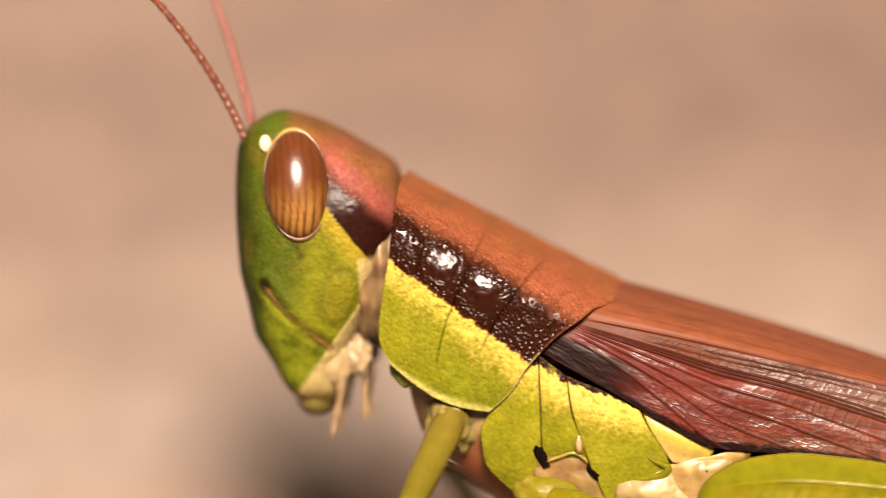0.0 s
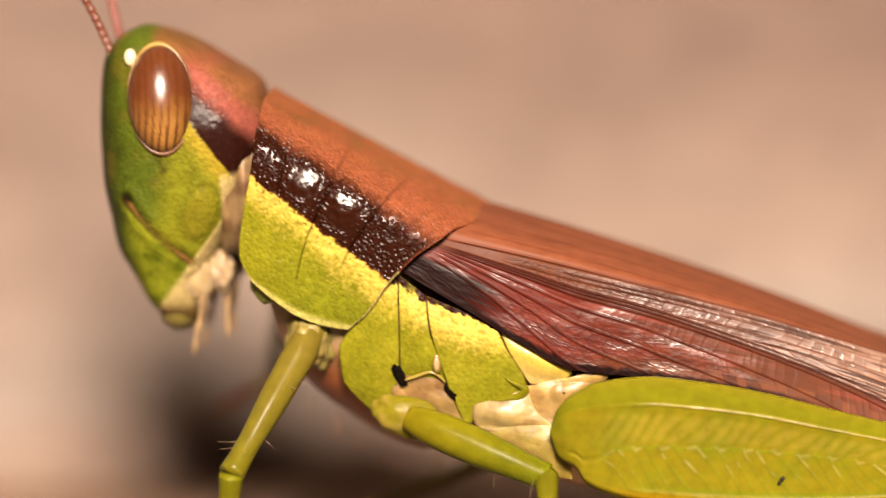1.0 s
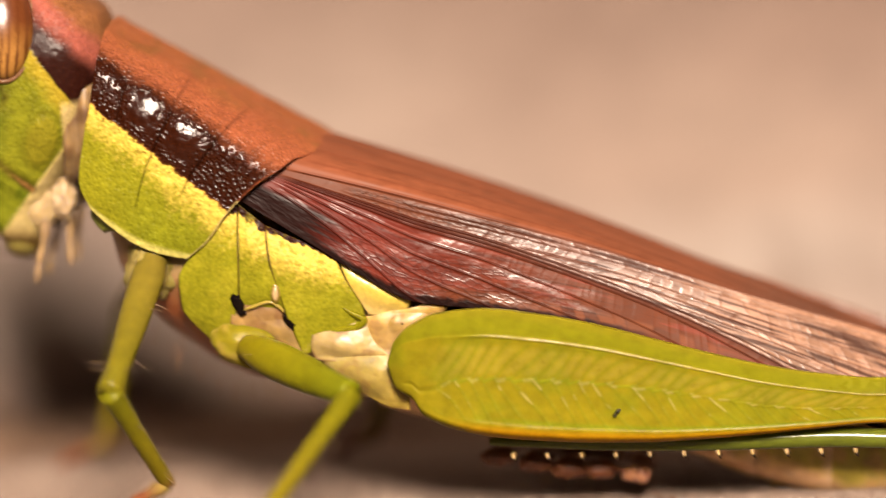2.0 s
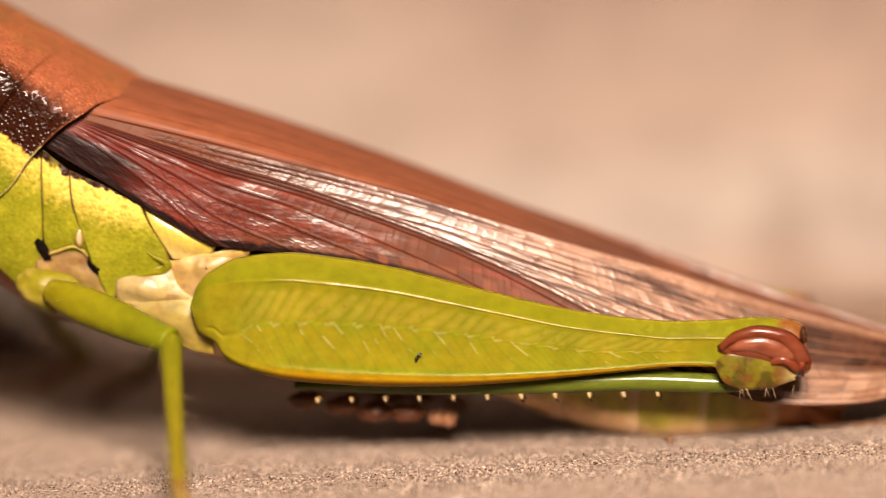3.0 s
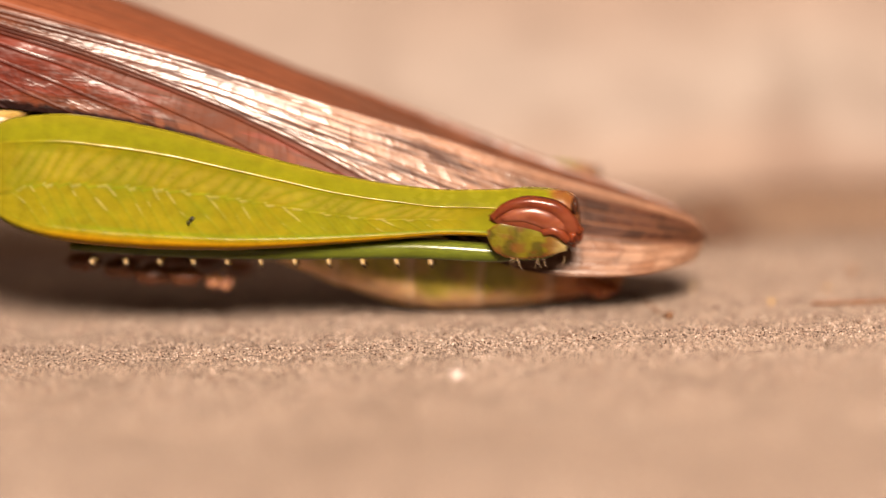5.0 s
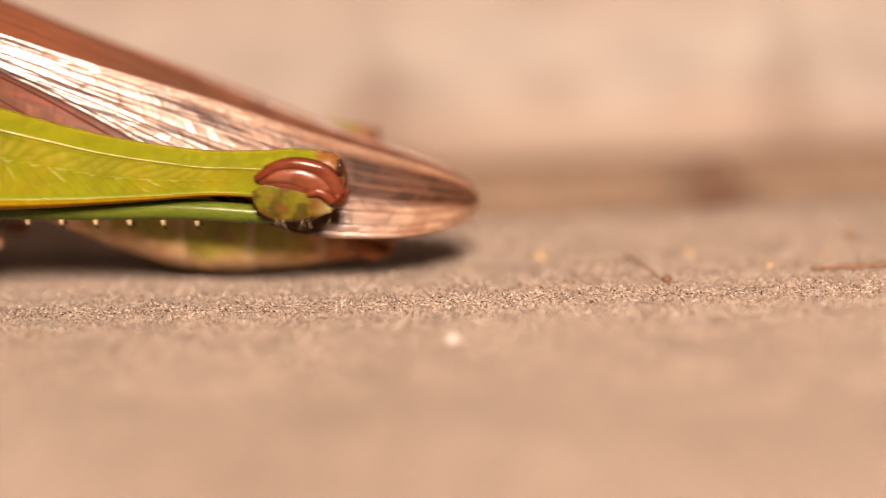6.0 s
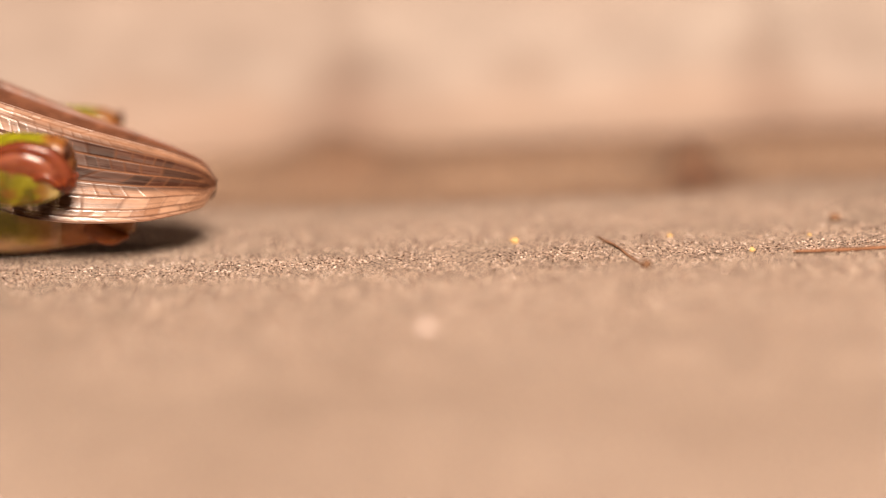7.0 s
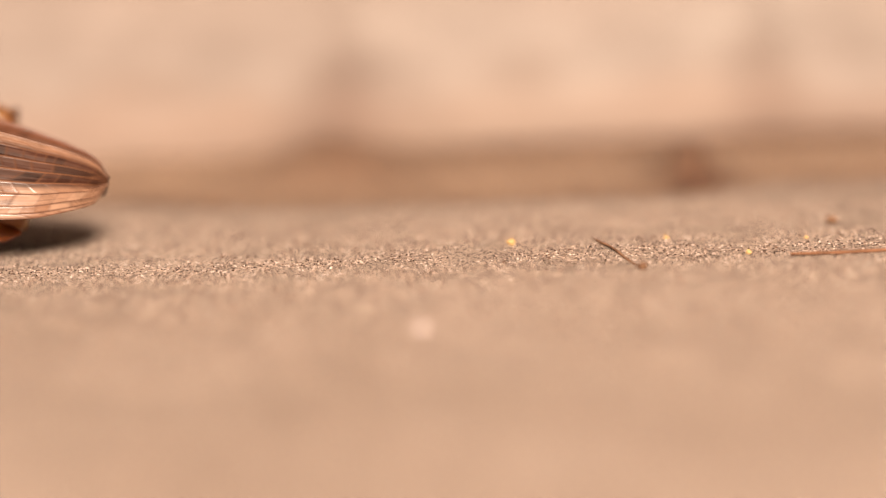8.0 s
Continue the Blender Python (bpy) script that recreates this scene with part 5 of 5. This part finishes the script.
# the near legs: seconds, knee in the body's space, ankle on the ground plan, toe from the ankle (mm)
NEAR_KNEES = {
    "fore": [(0, -12.2, -5.2, 4.5), (0.1, -12.8, -5.4, 5.1), (0.2, -13.65, -5.1, 5.7), (0.3, -14.2, -4.2, 5.3), (0.4, -13.85, -4.2, 4.85), (0.5, -13.6, -4.3, 4.7),
             (0.7, -13.2, -4.4, 4.3), (0.8, -12.85, -4.9, 4.6), (1.0, -12.6, -4.6, 4.05), (1.2, -12.3, -4.8, 4.1), (1.7, -11.2, -5.0, 4.0), (2.3, -11.7, -5.7, 5.3),
             (2.6, -13.5, -5.0, 5.0), (3.9, -11.5, -5.0, 4.2), (4.5, -13.5, -4.6, 5.0), (5.8, -11.5, -4.8, 4.2), (6.4, -13.5, -4.6, 5.0), (8, -12.0, -4.8, 4.2)],
    "mid": [(0, -5.2, -4.0, 3.8), (1.2, -4.75, -3.7, 3.55), (1.7, -5.6, -5.0, 4.4), (2.3, -5.7, -5.3, 4.2), (2.5, -5.5, -5.15, 4.3), (3.0, -5.2, -4.65, 4.1),
            (3.5, -5.5, -4.9, 3.75), (3.7, -5.5, -4.85, 3.75), (3.9, -5.3, -4.9, 4.65), (4.2, -6.0, -5.4, 4.1), (4.8, -5.6, -5.1, 4.2), (8, -5.4, -4.9, 4.0)],
}
NEAR_ANKLES = {
    "fore": [(0, 0.4, -3.6, 1.6), (0.3, -6.2, -1.4, 1.0), (0.4, -6.4, -1.2, 0.75), (1.75, -6.4, -1.2, 0.75), (2.3, -11.2, -0.6, 3.3), (2.6, -15.0, -2.0, 0.8), (3.9, -15.0, -2.0, 0.8),
             (4.5, -22.0, -2.0, 0.8), (5.8, -22.0, -2.0, 0.8), (6.4, -31.0, -2.0, 0.8), (8, -31.0, -2.0, 0.8)],
    "mid": [(0, 1.7, -6.4, 0.85), (1.55, 1.7, -6.4, 0.85), (1.85, -2.5, -6.8, 2.4), (2.1, -6.3, -6.3, 0.85), (2.5, -6.5, -6.3, 0.85), (3.0, -7.0, -6.2, 0.8), (3.45, -7.1, -6.2, 0.8), (3.7, -7.8, -5.95, 0.85), (3.9, -9.2, -5.85, 1.45), (4.0, -10.45, -6.1, 1.8),
            (4.2, -12.2, -7.0, 1.9), (4.6, -16.5, -6.0, 0.85), (5.6, -16.5, -6.0, 0.85), (6.1, -24.0, -5.0, 0.85), (7.2, -24.0, -5.0, 0.85), (7.6, -29.0, -4.8, 0.85), (8, -29.0, -4.8, 0.85)],
}
NEAR_TOES = {
    "fore": [(0, -1.2, -0.8, -1.3), (0.35, -1.7, -0.7, -0.65), (1.75, -1.7, -0.7, -0.65), (2.3, -0.85, -0.3, -1.9), (2.6, -1.7, -0.7, -0.65), (8, -1.7, -0.7, -0.65)],
    "mid": [(0, 0.6, -1.3, -0.72), (3.5, 0.6, -1.3, -0.7), (3.7, 0.75, -1.2, -0.75), (3.9, 0.75, -0.9, -1.3), (4.0, 0.25, -0.9, -1.5), (4.2, 0.1, -0.9, -1.5), (4.6, 0.6, -1.3, -0.72), (8, 0.6, -1.3, -0.72)],
}


def near_leg_pose(leg, t):
    inv = body_pose(t).inverted()
    hip, kind = Vector(leg["hip"]), leg["kind"]
    lf, lt, _ = leg["lengths"]
    ankle_world = Vector(glide(NEAR_ANKLES[kind], t))
    knee = hip + (Vector(glide(NEAR_KNEES[kind], t)) - hip).normalized() * lf
    ankle = knee + (inv @ ankle_world / BODY_SCALE - knee).normalized() * lt
    toe = inv @ (ankle_world + Vector(glide(NEAR_TOES[kind], t))) / BODY_SCALE
    return along(hip, knee), along(knee, ankle), along(ankle, toe)


def leg_pose(leg, t):
    if leg["side"] < 0:
        return near_leg_pose(leg, t)
    inv = body_pose(t).inverted()
    hip = Vector(leg["hip"])
    lf, lt, _ = leg["lengths"]
    toe_world = foot_place(leg["kind"], leg["side"], t)
    way = Vector((-0.75, leg["side"] * 0.55, 0)).normalized()
    toe = inv @ (toe_world + Vector((0, 0, 0.15))) / BODY_SCALE
    ankle = inv @ (toe_world - way * 1.35 + Vector((0, 0, 0.75))) / BODY_SCALE
    d = ankle - hip
    reach = min(d.length, (lf + lt) * 0.985)
    d.normalize()
    a = (lf * lf - lt * lt + reach * reach) / (2 * reach)
    h = math.sqrt(max(0.0, lf * lf - a * a))
    pole = Vector((-0.45, leg["side"] * 1.0, -0.3)) if leg["kind"] == "fore" else Vector((1.0, leg["side"] * 0.1, -0.15))
    pole = (pole - d * pole.dot(d)).normalized()
    knee = hip + d * a + pole * h
    ankle = hip + d * reach
    return along(hip, knee), along(knee, ankle), along(ankle, toe)


def to_metres(m, scale=1.0):
    out = m.copy()
    out.translation = m.translation * MM * scale
    return out


# ---- small things on the ground ----
def sand_material():
    m, nt, p = mat_new("sand_grain")
    at = nt.nodes.new("ShaderNodeAttribute")
    at.attribute_name = "pattern"
    n = noise_tex(nt, mm_coords(nt), 30.0, 2)
    nt.links.new(blend(nt, at.outputs["Color"], ramp(nt, n, [(0.3, (0.75, 0.75, 0.75)), (0.7, (1.15, 1.15, 1.15))]), 1.0, "MULTIPLY"), p.inputs["Base Color"])
    p.inputs["Roughness"].default_value = 0.8
    p.inputs["Specular IOR Level"].default_value = 0.04
    return m


MAT_SAND = sand_material()


def crumb(name, x, y, r, colour, label, category, seed, group=""):
    rng = random.Random(seed)
    squash = rng.uniform(0.6, 0.9)

    def fn(s, q):
        th, ph = math.pi * min(max(s, 0.01), 0.99), 2 * math.pi * q
        d = Vector((math.sin(th) * math.cos(ph), math.sin(th) * math.sin(ph), math.cos(th)))
        k = r * (1 + 0.45 * noise.noise(d * 1.6 + Vector((seed * 3.1, 0, 0))))
        return (x + d.x * k, y + d.y * k, ground_height(x, y) + r * squash * 0.75 + d.z * k * squash)
    ob = surf(name, fn, 12, 16, MAT_SAND, None, "", lambda s, q, a, b, c: colour, ring=True, cap=True, flip=True)
    tagged(ob, label, category, group)


crumb("crumb", -0.4, -5.1, 0.19, (0.29, 0.23, 0.205), "pale pinkish-white crumb lying on the concrete", "crumb", 1)
for i, (x, y, r) in enumerate(((1.86, 3.55, 0.11), (7.73, 1.86, 0.08), (5.8, 3.8, 0.07), (9.3, 3.3, 0.06))):
    crumb("grain", x, y, r, (0.30, 0.195, 0.085), "yellow sand grain lying on the concrete", "grain", 10 + i, "yellow grains")
crumb("soil_lump", 5.02, 0.45, 0.12, (0.085, 0.045, 0.026), "reddish-brown soil lump on the concrete", "soil", 20)
crumb("soil_lump", 10.1, 5.0, 0.14, (0.11, 0.060, 0.035), "reddish-brown soil lump on the concrete", "soil", 21)


def fibre(x0, y0, x1, y1, r, colour, label, seed):
    pts = []
    for k in range(7):
        x, y = mix(x0, x1, k / 6), mix(y0, y1, k / 6)
        y += 0.25 * fbm(x, seed, 0.3)
        pts.append((x, y, ground_height(x, y) + 0.05 + 0.04 * fbm(x * 2.0, seed, 4.0)))
    ob = tube("fibre", pts, [r * 0.6, r, r * 0.9, r * 1.1, r * 0.5], 40, 8, MAT_SAND, None, "", shade=lambda s, q: tint(colour, tuple(0.45 * v for v in colour), smooth(-0.1, 0.4, fbm(s * 9, q * 2, seed))))
    tagged(ob, label, "plant fibre")


fibre(4.95, 0.55, 3.95, 3.9, 0.032, (0.15, 0.078, 0.045), "thin dry brown fibre lying on the concrete", 3.0)
fibre(8.7, 1.25, 14.0, 1.5, 0.05, (0.115, 0.055, 0.030), "reddish-brown dry fibre lying on the concrete", 7.0)


def build_sand():
    """Loose sand over the stretch that the insect crosses, one sheet of tiny stones."""
    rng = random.Random(33)
    verts, faces, cols = [], [], []
    shades = ((0.014, 0.006, 0.003), (0.03, 0.013, 0.007), (0.085, 0.045, 0.029), (0.235, 0.165, 0.126), (0.335, 0.252, 0.205), (0.43, 0.35, 0.30))
    for k in range(52000):
        x, y = rng.uniform(-14, 17), rng.uniform(-9.5, 9.5)
        if rng.random() < smooth(6.5, 9.5, abs(y)):
            continue
        if fbm(x * 0.5, y * 0.9, 14.0) < -0.35:
            continue
        r = rng.uniform(0.013, 0.029) * (1.5 if rng.random() < 0.04 else 1.0)
        z = ground_height(x, y) + 0.25 * r
        c = shades[min(5, int(rng.random() ** 1.12 * 6))]
        base = len(verts)
        turn = rng.uniform(0, 6.28)
        for i in range(5):
            a = turn + i * 1.2566
            q = r * rng.uniform(0.7, 1.25)
            verts.append((x + q * math.cos(a), y + q * math.sin(a), z + r * rng.uniform(-0.2, 0.2)))
        verts += [(x + 0.3 * r * rng.uniform(-1, 1), y, z + 0.75 * r), (x, y, z - 0.7 * r)]
        for i in range(5):
            j = (i + 1) % 5
            faces += [(base + i, base + j, base + 5), (base + j, base + i, base + 6)]
        cols += [c] * 7
    ob = mesh_object("sand", verts, faces, MAT_SAND, None, "", cols, smooth_faces=False)
    tagged(ob, "fine dark and pale sand grains scattered on the concrete", "sand", kind="stuff")


build_sand()


def motions():
    times = [k * 0.1 for k in range(81)]
    walk(hopper, [(t, to_metres(body_pose(t))) for t in times])
    for leg in LEGS:
        poses = [leg_pose(leg, t) for t in times]
        for i, ob in enumerate(leg["parts"]):
            walk(ob, [(t, to_metres(p[i], BODY_SCALE)) for t, p in zip(times, poses)])


motions()
